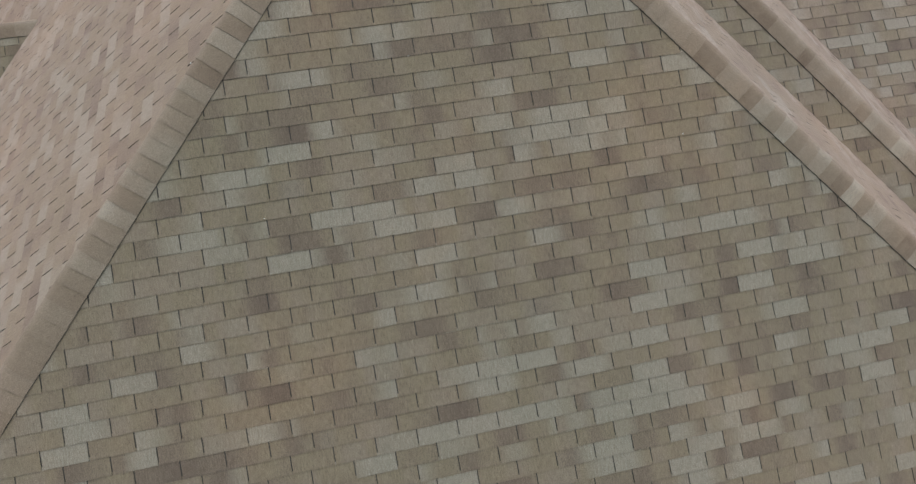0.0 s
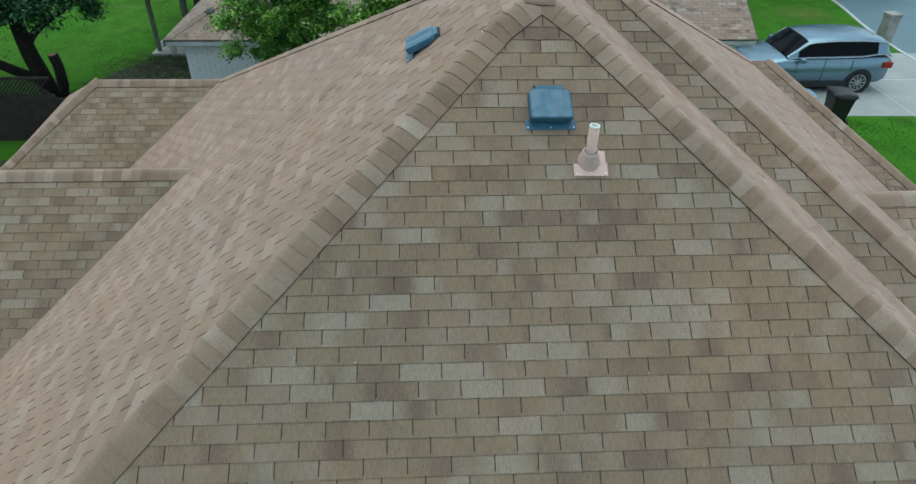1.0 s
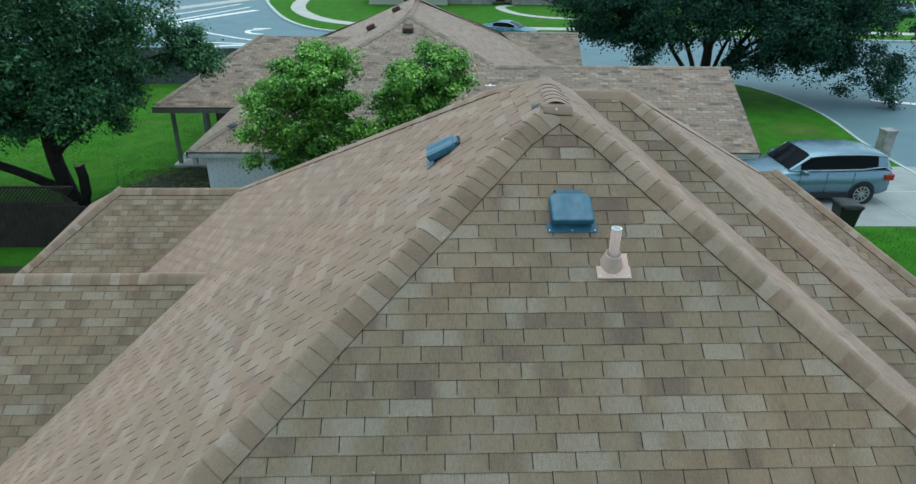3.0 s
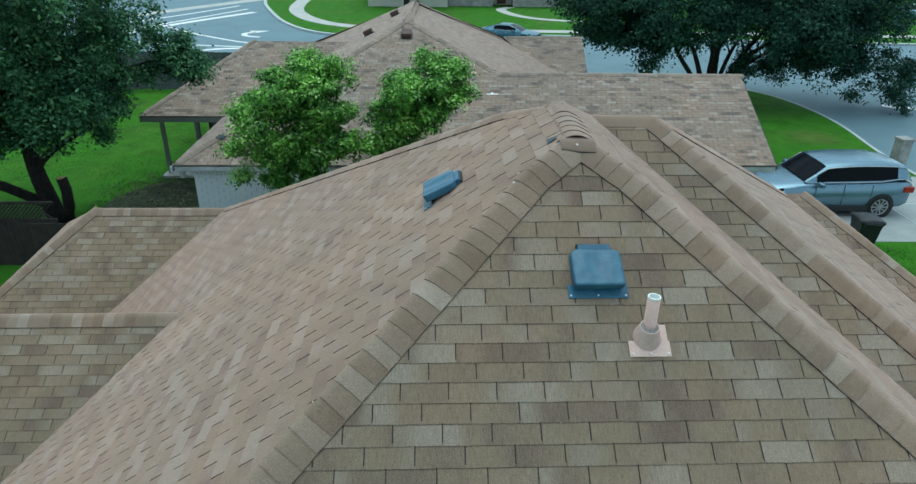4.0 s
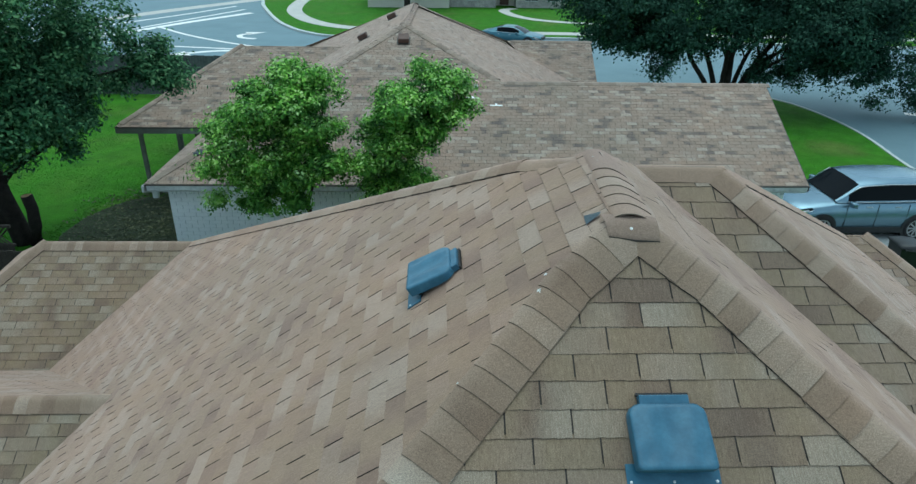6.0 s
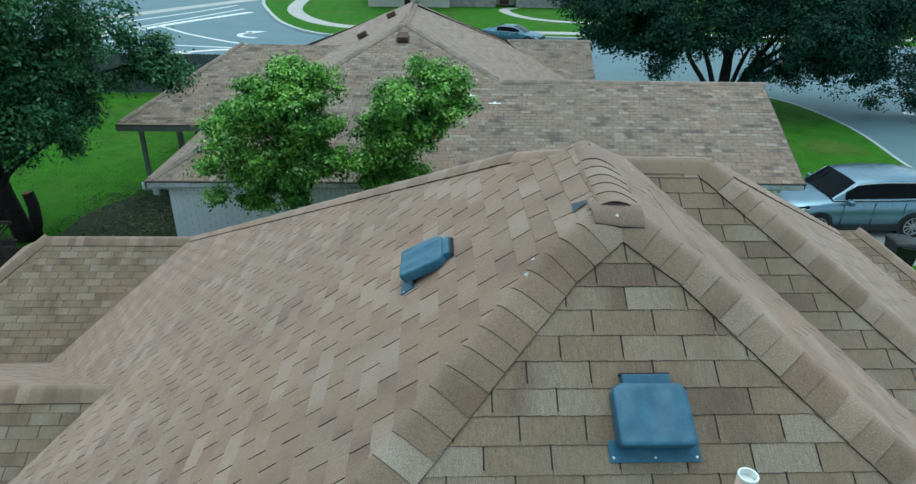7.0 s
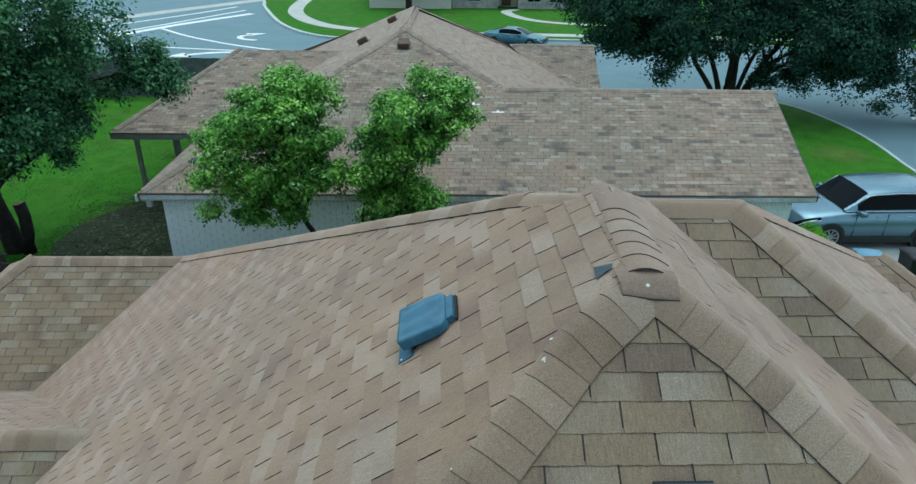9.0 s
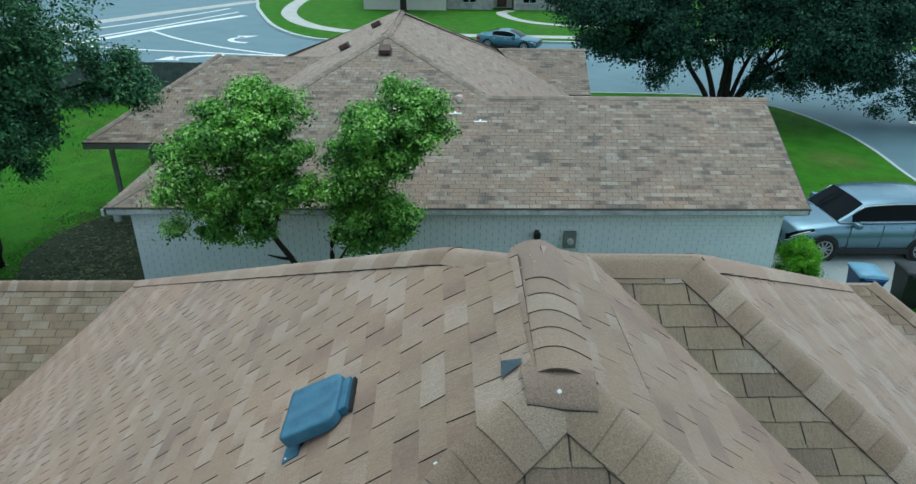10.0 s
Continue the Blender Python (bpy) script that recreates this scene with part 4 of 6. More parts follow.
# ---- the neighbour's house ----
N_EAVE, NK = 2.45, 0.43
N_FRONT = (N_EAVE - NK * 17.42, 0, NK)
N_APEX, N_PEAK = Vector((-0.57, 24.0, 5.28)), Vector((-0.42, 29.4, 5.28))
N_RIGHT, N_LEFT = (5.28 - NK * 0.57, -NK, 0), (5.28 + 0.473 * 0.57, 0.473, 0)
G_TOP, G_END = Vector((2.24, 21.25, 4.09)), Vector((9.85, 21.25, 4.09))
PORCH_FRONT = (2.5 - NK * 22.0, 0, NK)
FAR_FRONT = (2.5 - NK * 28.2, 0, NK)
neighbour = thing("neighbour_house", "single-storey house with white painted brick and a brown shingle hip roof", "house")
n_slopes = [
    (N_FRONT, [(-6.55, 17.42), (2.24, 17.42), (2.24, 21.25), (-0.57, 24.0)]),
    (N_FRONT, [(2.24, 17.42), (9.54, 17.42), (9.85, 21.25), (2.24, 21.25)]),
    (N_RIGHT, [(-0.57, 24.0), (2.24, 21.25), (5.9, 24.9), (5.9, 28.2), (3.4, 31.0), (-0.42, 29.4)]),
    (N_LEFT, [(-0.57, 24.0), (-0.42, 29.4), (-6.55, 33.0), (-6.55, 17.42)]),
    (PORCH_FRONT, [(-9.2, 22.0), (-4.8, 22.0), (-2.75, 26.0), (-6.35, 26.0)]),
    (FAR_FRONT, [(4.93, 28.2), (6.75, 28.2), (6.95, 31.0), (3.4, 31.0)]),
]
for plane, plan in n_slopes:
    shingle_slope(neighbour, "roof_slope", plane, plan, NEIGHBOUR_TONES, OLD_PALE, rng, slot=0.011, thick=0.004, anchor=(-6.55, 17.42), grain=90.0, run=1.5, part_pale=0.79, own=0.24, apart_rows=0.62)
mesh("rear_slope", [G_TOP, G_END, (9.85, 25.1, 2.45), (5.9, 24.9, 2.45), N_PEAK, (3.4, 31.0, 3.7), (6.95, 31.0, 3.7), (6.95, 33.8, 2.5), (-6.35, 26.0, 4.22), (-3.2, 26.0, 4.22), (-9.2, 30.0, 2.5), (-6.9, 33.0, 2.5), (-9.2, 22.0, 2.5)],
     [(0, 3, 2, 1), (4, 5, 6, 7, 11), (8, 9, 11, 10), (8, 10, 12)], SHINGLE_OLD, neighbour)
for a, b, p, q in ((N_APEX, (-6.55, 17.42, 2.45), N_FRONT, N_LEFT), (N_APEX, G_TOP, N_FRONT, N_RIGHT), (N_PEAK, N_APEX, N_LEFT, N_RIGHT),
                   (G_END, G_TOP, N_FRONT, (0, 0, -NK)), (N_PEAK, (3.4, 31.0, 3.58), N_RIGHT, (0, 0, -NK)), (N_PEAK, (-6.55, 33.0, 2.46), N_LEFT, (0, 0, -NK)), ((-6.35, 26.0, 4.22), (-9.2, 22.0, 2.5), PORCH_FRONT, (0, NK, 0)), ((6.9, 31.0, 3.7), (3.5, 31.0, 3.7), FAR_FRONT, (0, 0, -NK))):
    cap_line(neighbour, a, b, plane_normal(p), plane_normal(q), rng, half=0.15, expose=0.22, steps=4, material=CAP_OLD)
# walls, fascia, soffit
boxpart("mortar_wall", (-6.2, 17.85, 0.0), (9.22, 21.2, 2.32), MORTAR, neighbour, label="white painted brick wall")
boxpart("wall", (-6.2, 21.2, 0.0), (5.4, 29.0, 2.4), MORTAR, neighbour)
boxpart("wall", (5.4, 28.6, 0.0), (6.5, 33.0, 2.45), MORTAR, neighbour)
vs = [(9.2, 17.86, 2.3), (9.2, 24.6, 2.3), (9.2, 21.25, 4.0), (9.24, 17.86, 2.3), (9.24, 24.6, 2.3), (9.24, 21.25, 4.0)]
mesh("gable_wall", vs, [(0, 2, 1), (3, 4, 5), (0, 3, 5, 2), (1, 2, 5, 4)], BEIGE, neighbour)
boxpart("fascia", (-6.5, 17.40, 2.30), (9.52, 17.43, 2.42), PEELING, neighbour, label="peeling white-painted eave board")
boxpart("drip_edge", (-6.56, 17.385, 2.42), (9.58, 17.42, 2.445), DARK_TRIM, neighbour)
boxpart("soffit", (-6.5, 17.43, 2.26), (9.5, 17.86, 2.28), TRIM, neighbour)
boxpart("frieze", (-6.2, 17.82, 2.17), (9.24, 17.85, 2.262), TRIM, neighbour)
boxpart("fascia", (-6.62, 17.4, 2.25), (-6.56, 21.9, 2.40), TRIM, neighbour)
boxpart("fascia", (-9.2, 21.99, 2.3), (-6.3, 22.03, 2.47), GREYWOOD, neighbour, label="grey weathered porch beam")
boxpart("drip_edge", (-9.22, 21.97, 2.47), (-6.3, 22.0, 2.495), DARK_TRIM, neighbour)
boxpart("porch_ceiling", (-9.1, 22.03, 2.3), (-6.3, 30.0, 2.34), GREYWOOD, neighbour)
for x, y in ((-9.05, 23.25), (-7.85, 23.25), (-9.05, 26.4), (-9.05, 29.6)):
    boxpart("post", (x - 0.06, y - 0.06, 0.1), (x + 0.06, y + 0.06, 2.3), GREYWOOD, neighbour, 0.006, "grey square porch post")
boxpart("porch_slab", (-9.25, 22.95, -0.05), (-6.2, 30.2, 0.1), CONCRETE, neighbour, 0.01, "pale concrete porch slab")
boxpart("fascia", (6.8, 28.15, 2.3), (4.9, 28.2, 2.46), TRIM, neighbour)
rake = [(9.54, 17.42, 2.45), (9.85, 21.25, 4.09)]
d = Vector((0.13, 3.83, 1.64))
vs = []
for p in rake:
    for dx in (0.0, 0.03):
        for dz in (-0.16, -0.01):
            vs.append((p[0] + dx, p[1], p[2] + dz))
mesh("rake_board", vs, [(0, 1, 5, 4), (2, 6, 7, 3), (1, 3, 7, 5), (0, 4, 6, 2), (0, 2, 3, 1), (4, 5, 7, 6)], DARK_TRIM, neighbour)
# garage front on the gable end
boxpart("garage_door", (9.24, 18.4, 0.0), (9.29, 22.8, 2.1), TRIM, neighbour, 0.01, "pale sectional garage door")
boxpart("drain_elbow", (-6.5, 17.62, 2.0), (-6.36, 17.74, 2.2), TRIM, neighbour, 0.03, "white drain elbow below the eave")


def box_vent(place, label):
    v = thing("roof_vent", label, "roof vent", "neighbour roof vents", place=place)
    boxpart("flange", (-0.2, -0.2, 0), (0.2, 0.2, 0.008), DARK_TRIM, v)
    boxpart("hood", (-0.16, -0.17, 0.03), (0.16, 0.15, 0.17), DARK_BROWN, v, 0.02)
    boxpart("throat", (-0.13, -0.13, 0.0), (0.13, 0.13, 0.03), BLACK, v)


DARK_BROWN = mottled("brown_metal", (0.085, 0.05, 0.04), (0.12, 0.07, 0.055), 5, 60, 0.6)
box_vent(roof_frame(N_FRONT, -0.59, 23.1), "brown metal box vent near the neighbour's ridge")
box_vent(roof_frame(N_LEFT, -1.15, 27.4), "black metal box vent on the far slope")
box_vent(roof_frame(N_LEFT, -2.0, 25.3), "black metal box vent lower on the far slope")
pp = thing("vent_pipe", "short white capped pipe on the neighbour's roof", "vent pipe", place=Matrix.Translation(on(N_FRONT, 1.5, 21.0)))
part("pipe", lathe(bmesh.new(), [(0.05, 0), (0.05, 0.12)], 12), PVC_WHITE, pp)
part("cap", lathe(bmesh.new(), [(0.10, 0.12), (0.09, 0.17), (0.03, 0.2)], 12), PVC, pp)
for x, y in ((1.38, 20.55), (2.02, 20.25)):
    fl = thing("flashing_strip", "small pale metal flashing strip lying on the shingles", "flashing", "flashing strips", place=roof_frame(N_FRONT, x, y))
    boxpart("plate", (-0.17, -0.02, 0.0), (0.17, 0.02, 0.01), PVC_WHITE, fl, 0.002)
    boxpart("tab", (-0.03, 0.02, 0.0), (0.03, 0.08, 0.01), PVC_WHITE, fl, 0.002)
lights = thing("string_lights", "string of dark bulbs hanging under the porch beam", "string lights")
vs, fs = tube([(-9.0, 23.3, 2.28), (-7.4, 23.3, 2.25), (-6.3, 23.3, 2.28)], [0.006] * 3, 5)
mesh("cord", vs, fs, BLACK, lights)
for n in range(9):
    part("bulb", lathe(bmesh.new(), [(0.02, 2.25), (0.05, 2.2), (0.055, 2.15), (0.03, 2.11)], 10, (-8.85 + 0.3 * n, 23.3)), BLACK, lights)
cab = thing("patio_cabinet", "white-topped dark cabinet standing on the porch", "cabinet", place=Matrix.Translation((-8.75, 28.1, 0.1)))
boxpart("top", (-0.32, -0.36, 0.78), (0.32, 0.36, 0.84), PVC_WHITE, cab, 0.01, "white top")
for x in (-0.28, 0.22):
    for y in (-0.32, 0.26):
        boxpart("leg", (x, y, 0), (x + 0.06, y + 0.06, 0.78), BLACK, cab)
boxpart("panel", (-0.22, -0.3, 0.12), (0.22, 0.3, 0.72), DARK_TRIM, cab)
torn = thing("torn_shingle", "dark torn shingle patch on the neighbour's hip", "torn shingle", place=roof_frame(N_FRONT, -5.5, 18.42))
for n, (w, l) in enumerate(((0.035, 0.14), (0.03, 0.11), (0.025, 0.12))):
    bm = box(bmesh.new(), (-l, -w, 0.02), (l, w, 0.045), 0.01)
    bm.transform(Matrix.Rotation(n * 1.05 + 0.3, 4, "Z"))
    part("scrap", bm, DARK_TAR, torn)
meter = thing("electric_meter", "grey wall-mounted electric meter box", "meter", place=Matrix.Translation((4.08, 17.8, 1.5)))
boxpart("case", (-0.15, -0.1, -0.22), (0.15, 0.03, 0.2), GREYWOOD, meter, 0.015)
bm = lathe(bmesh.new(), [(0.085, 0.0), (0.08, 0.06), (0.04, 0.075)], 16)
bm.transform(pose(0, -0.1, -0.02, 90, 0, 0))
part("dial", bm, LAMPGLASS, meter, "round glass dial")
hook = thing("wall_lamp", "small dark lamp bracket on the brick wall", "wall lamp", place=Matrix.Translation((3.28, 17.8, 1.6)))
boxpart("plate", (-0.05, -0.02, -0.12), (0.05, 0.03, 0.12), BLACK, hook, 0.01)
boxpart("shade", (-0.08, -0.16, -0.05), (0.08, -0.02, 0.1), BLACK, hook, 0.03)


# ---- fences ----
def picket_fence(name, a, b, height, label, wood=FENCEWOOD, pitch=0.145):
    a, b = Vector((*a, 0)), Vector((*b, 0))
    d = (b - a).normalized()
    n = Vector((-d.y, d.x, 0))
    f = thing(name, label, "fence", "wooden fences")
    count = int((b - a).length / pitch)
    me = None
    for k in range(count):
        if me is None:
            ob = boxpart("board", (-pitch * 0.47, -0.01, 0.03), (pitch * 0.47, 0.01, height), wood, f)
            me = ob.data
        else:
            ob = new("board", me)
            ob.parent = f
        p = a + d * (k + 0.5) * pitch
        ob.matrix_world = Matrix.Translation(p + Vector((0, 0, random.uniform(-0.02, 0.01)))) @ Matrix.Rotation(math.atan2(d.y, d.x) + random.uniform(-0.01, 0.01), 4, "Z")
    for z in (0.4, height - 0.35):
        q = [a + n * 0.03, b + n * 0.03]
        vs, fs = strip([(p.x, p.y) for p in q], 0.04, z, z + 0.09)
        mesh("rail", vs, fs, wood, f)
    return f


picket_fence("fence", (-9.4, 15.25), (9.0, 15.25), 1.78, "dark weathered wooden privacy fence between the houses")
picket_fence("fence", (-22, 36.4), (-6.5, 36.4), 1.98, "grey weathered wooden fence along the street", GREYFENCE)
lat = thing("lattice_fence", "dark wooden fence with a lattice top", "fence", "wooden fences")
for k in range(48):
    x = -16.0 + k * 0.14
    boxpart("board", (x - 0.065, 16.48, 0.02), (x + 0.065, 16.5, 1.3), FENCEWOOD, lat)
for k in range(-4, 68):
    for s in (1, -1):
        x = -16.0 + k * 0.1
        if x < -16 or x + 0.45 > -9.3:
            continue
        vs, fs = tube([(x + (0.45 if s < 0 else 0), 16.49 + s * 0.006, 1.3), (x + (0.0 if s < 0 else 0.45), 16.49 + s * 0.006, 1.75)], [0.02, 0.02], 4)
        mesh("lath", vs, fs, FENCEWOOD, lat)
for z in (1.28, 1.75):
    boxpart("rail", (-16.0, 16.46, z), (-9.3, 16.52, z + 0.06), FENCEWOOD, lat)


# ---- trees ----
def leaves(blobs, leaf, rng, spread=0.3, per=26, bunch=9, droop=0.0, tips=0.0, broad=0.28):
    """Leaf blades in clumps on boughs: blobs are (centre, radii, clumps). The blades face out of their clump and up, as
    they grow to the light.
    Returns the blades, and apart from them the pale blades on the outer clumps: young growth, with the lit crown tops
    put into its colour."""
    P, Q, young = [], [], []
    for centre, radii, count in blobs:
        c, r = np.array(centre), np.array(radii)
        boughs = max(6, count // bunch)
        d = rng.normal(size=(boughs, 3))
        d /= np.linalg.norm(d, axis=1)[:, None]
        k = rng.uniform(0.3, 1.0, size=(boughs, 1)) ** 0.5
        bough = c + d * r * k
        own = rng.integers(0, boughs, size=count)
        width = r.mean() * rng.uniform(0.09, 0.20, size=(boughs, 1))
        off = rng.normal(size=(count, 3)) * np.array([1.15, 1.15, 0.7])
        cl = bough[own] + off * width[own]
        if droop:
            low = rng.uniform(size=count) < 0.35
            cl[low, 2] -= rng.uniform(0.0, droop, size=low.sum())
        size = rng.uniform(0.6, 1.25, size=(count, 1, 1))
        Q.append(np.repeat(cl, per, axis=0))
        P.append((cl[:, None, :] + rng.normal(size=(count, per, 3)) * spread * size * np.array([1, 1, 0.62])).reshape(-1, 3))
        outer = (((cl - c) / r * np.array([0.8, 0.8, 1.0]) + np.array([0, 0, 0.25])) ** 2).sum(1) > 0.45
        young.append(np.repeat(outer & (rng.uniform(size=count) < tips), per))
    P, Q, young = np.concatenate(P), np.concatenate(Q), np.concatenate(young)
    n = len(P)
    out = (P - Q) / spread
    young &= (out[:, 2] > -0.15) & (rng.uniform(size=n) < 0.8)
    face = out * 0.55 + np.array([0, 0, 0.75]) + rng.normal(size=(n, 3)) * 0.45
    face /= np.linalg.norm(face, axis=1)[:, None]
    axis = np.cross(face, rng.normal(size=(n, 3)))
    axis /= np.linalg.norm(axis, axis=1)[:, None] + 1e-9
    side = np.cross(face, axis)
    L = leaf * rng.uniform(0.65, 1.3, size=(n, 1))
    V = np.empty((n, 4, 3))
    V[:, 0] = P - axis * L / 2
    V[:, 1] = P + side * L * broad + face * L * 0.06
    V[:, 2] = P + axis * L / 2
    V[:, 3] = P - side * L * broad + face * L * 0.06
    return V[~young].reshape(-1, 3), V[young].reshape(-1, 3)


def quads(V):
    return np.arange(len(V)).reshape(-1, 4)


def np_mesh(name, V, F, material, parent, label=""):
    me = bpy.data.meshes.new(name)
    me.vertices.add(len(V))
    me.vertices.foreach_set("co", V.astype(np.float32).ravel())
    me.loops.add(F.size)
    me.loops.foreach_set("vertex_index", F.astype(np.int32).ravel())
    me.polygons.add(len(F))
    me.polygons.foreach_set("loop_start", np.arange(0, F.size, 4, dtype=np.int32))
    me.polygons.foreach_set("loop_total", np.full(len(F), 4, dtype=np.int32))
    me.materials.append(material)
    me.update(calc_edges=True)
    me.validate()
    ob = new(name, me)
    ob.parent = parent
    if label:
        ob["label"] = label
    return ob


def tree(name, label, limbs, blobs, leaf, material, seed, spread=0.3, per=26, category="tree", group="", bunch=9, droop=0.0, tips=0.0, tip_material=None, broad=0.28):
    """limbs: lists of (point, radius); the first is the trunk."""
    t = thing(name, label, category, group)
    for i, limb in enumerate(limbs):
        pts = smooth_line([p for p, r in limb], 4)
        rr = [r for p, r in limb]
        radii = [np.interp(k / 4, range(len(rr)), rr) for k in range(len(pts))]
        vs, fs = tube(pts, radii, 9)
        mesh("trunk" if i == 0 else "limb", vs, fs, BARK, t, True)
    V, Y = leaves(blobs, leaf, np.random.default_rng(seed), spread, per, bunch, droop, tips, broad)
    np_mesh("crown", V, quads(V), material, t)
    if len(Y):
        np_mesh("young_leaves", Y, quads(Y), tip_material, t, "pale young leaves on the outer twigs, lit crown tops put into their colour")
    return t


tree("small_tree", "young tree with bright light-green leaves beside the brick wall",
     [[((-1.75, 15.8, -0.1), 0.075), ((-1.85, 15.8, 1.2), 0.07), ((-2.05, 15.8, 1.9), 0.065), ((-2.4, 15.7, 2.6), 0.05), ((-2.55, 15.6, 3.3), 0.04), ((-2.8, 15.5, 4.4), 0.02)],
      [((-2.05, 15.8, 2.0), 0.035), ((-2.3, 15.75, 2.05), 0.03), ((-2.55, 15.7, 2.15), 0.012)],
      [((-2.4, 15.7, 2.6), 0.04), ((-2.1, 15.7, 3.6), 0.025), ((-1.9, 15.7, 4.8), 0.012)],
      [((-2.55, 15.6, 3.2), 0.03), ((-3.2, 15.6, 3.7), 0.02), ((-3.8, 15.6, 4.1), 0.01)]],
     [((-2.62, 15.6, 4.85), (0.92, 0.85, 0.9), 330), ((-3.55, 15.6, 4.0), (0.85, 0.8, 0.8), 240), ((-2.15, 15.6, 4.0), (0.65, 0.8, 0.75), 170), ((-3.35, 15.6, 3.05), (0.85, 0.7, 0.45), 150), ((-2.5, 15.4, 3.2), (0.5, 0.5, 0.5), 70)],
     0.085, LEAF_BRIGHT, 11, 0.115, 80, broad=0.24, group="young trees by the wall", bunch=12, tips=0.75, tip_material=LEAF_YOUNG_LIT)
tree("small_tree", "young slender tree with bright green leaves beside the wall",
     [[((-1.25, 15.9, -0.1), 0.06), ((-1.28, 15.9, 1.6), 0.055), ((-1.22, 15.85, 2.5), 0.045), ((-0.7, 15.8, 3.5), 0.03), ((0.0, 15.8, 4.8), 0.015)],
      [((-1.27, 15.88, 1.7), 0.035), ((-1.1, 15.85, 2.0), 0.03), ((-0.75, 15.8, 2.6), 0.015)],
      [((-1.22, 15.85, 2.4), 0.03), ((-1.0, 15.8, 3.4), 0.02), ((-0.7, 15.8, 4.3), 0.01)]],
     [((0.12, 15.7, 5.0), (0.78, 0.7, 0.72), 250), ((-0.25, 15.7, 4.7), (0.75, 0.65, 0.7), 200), ((-0.6, 15.7, 4.25), (0.6, 0.6, 0.6), 130), ((-0.72, 15.7, 3.6), (0.62, 0.6, 0.75), 170), ((-0.28, 15.7, 3.05), (0.60, 0.6, 0.6), 130), ((-0.75, 15.7, 2.7), (0.55, 0.5, 0.4), 80)],
     0.085, LEAF_BRIGHT, 12, 0.115, 80, broad=0.24, group="young trees by the wall", bunch=12, tips=0.7, tip_material=LEAF_YOUNG_LIT)
tree("large_tree", "large dark-leaved tree with low limbs on the lawn",
     [[((-10.95, 19.3, -0.1), 0.30), ((-11.1, 19.3, 0.7), 0.25), ((-11.3, 19.4, 1.7), 0.22), ((-11.4, 19.6, 3.2), 0.17), ((-11.0, 20.0, 6.0), 0.08)],
      [((-11.05, 19.3, 0.5), 0.16), ((-12.0, 19.0, 1.2), 0.14), ((-13.2, 18.8, 1.9), 0.12), ((-14.2, 18.6, 3.2), 0.07)],
      [((-11.3, 19.4, 1.6), 0.12), ((-10.8, 19.4, 2.1), 0.1), ((-10.0, 19.4, 2.6), 0.07), ((-9.2, 19.5, 3.1), 0.04), ((-8.4, 19.6, 3.9), 0.02)],
      [((-10.5, 19.4, 2.3), 0.06), ((-10.4, 19.4, 2.9), 0.05), ((-9.8, 19.4, 3.6), 0.03)],
      [((-11.4, 19.6, 3.0), 0.1), ((-10.2, 20.3, 3.8), 0.07), ((-8.6, 20.8, 4.3), 0.04), ((-7.0, 21.0, 4.7), 0.015)],
      [((-11.4, 19.6, 3.0), 0.1), ((-12.4, 19.5, 4.2), 0.07), ((-13.4, 19.4, 5.6), 0.03)]],
     [((-10.6, 19.6, 6.1), (2.6, 2.3, 2.4), 760), ((-9.5, 19.4, 4.6), (1.15, 1.2, 1.1), 300), ((-11.2, 18.9, 3.5), (1.9, 1.4, 0.9), 270), ((-10.3, 18.6, 4.2), (2.0, 1.2, 1.0), 260), ((-14.0, 19.0, 4.8), (3.0, 2.4, 2.6), 620), ((-13.0, 18.6, 2.9), (1.3, 1.0, 0.6), 130),
      ((-7.2, 21.0, 4.85), (0.42, 0.45, 0.75), 62), ((-6.6, 21.0, 4.35), (0.4, 0.4, 0.2), 16), ((-8.0, 20.6, 4.8), (0.6, 0.5, 0.85), 44), ((-9.6, 19.2, 3.05), (0.8, 0.7, 0.4), 60), ((-8.6, 19.0, 3.7), (0.45, 0.5, 0.35), 18)],
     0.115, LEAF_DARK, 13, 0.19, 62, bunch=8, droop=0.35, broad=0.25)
st = thing("cut_limb", "sawn-off limb stump with a pale cut end beside the tree", "stump", place=Matrix.Translation((-10.5, 19.2, 0)))
vs, fs = tube([(-0.1, 0, -0.05), (-0.02, 0, 0.5), (0.03, 0.0, 1.05), (-0.02, 0, 1.42)], [0.2, 0.16, 0.15, 0.15], 10)
mesh("stump", vs, fs, BARK, st, True)
part("cut_face", lathe(bmesh.new(), [(0.135, 1.41), (0.13, 1.43)], 10, (-0.02, 0)), CUTWOOD, st, "pale orange sawn wood")
oak_limbs = [[((15.0, 35.2, -0.2), 0.55), ((15.0, 35.2, 0.3), 0.48), ((15.0, 35.2, 0.75), 0.38)]]
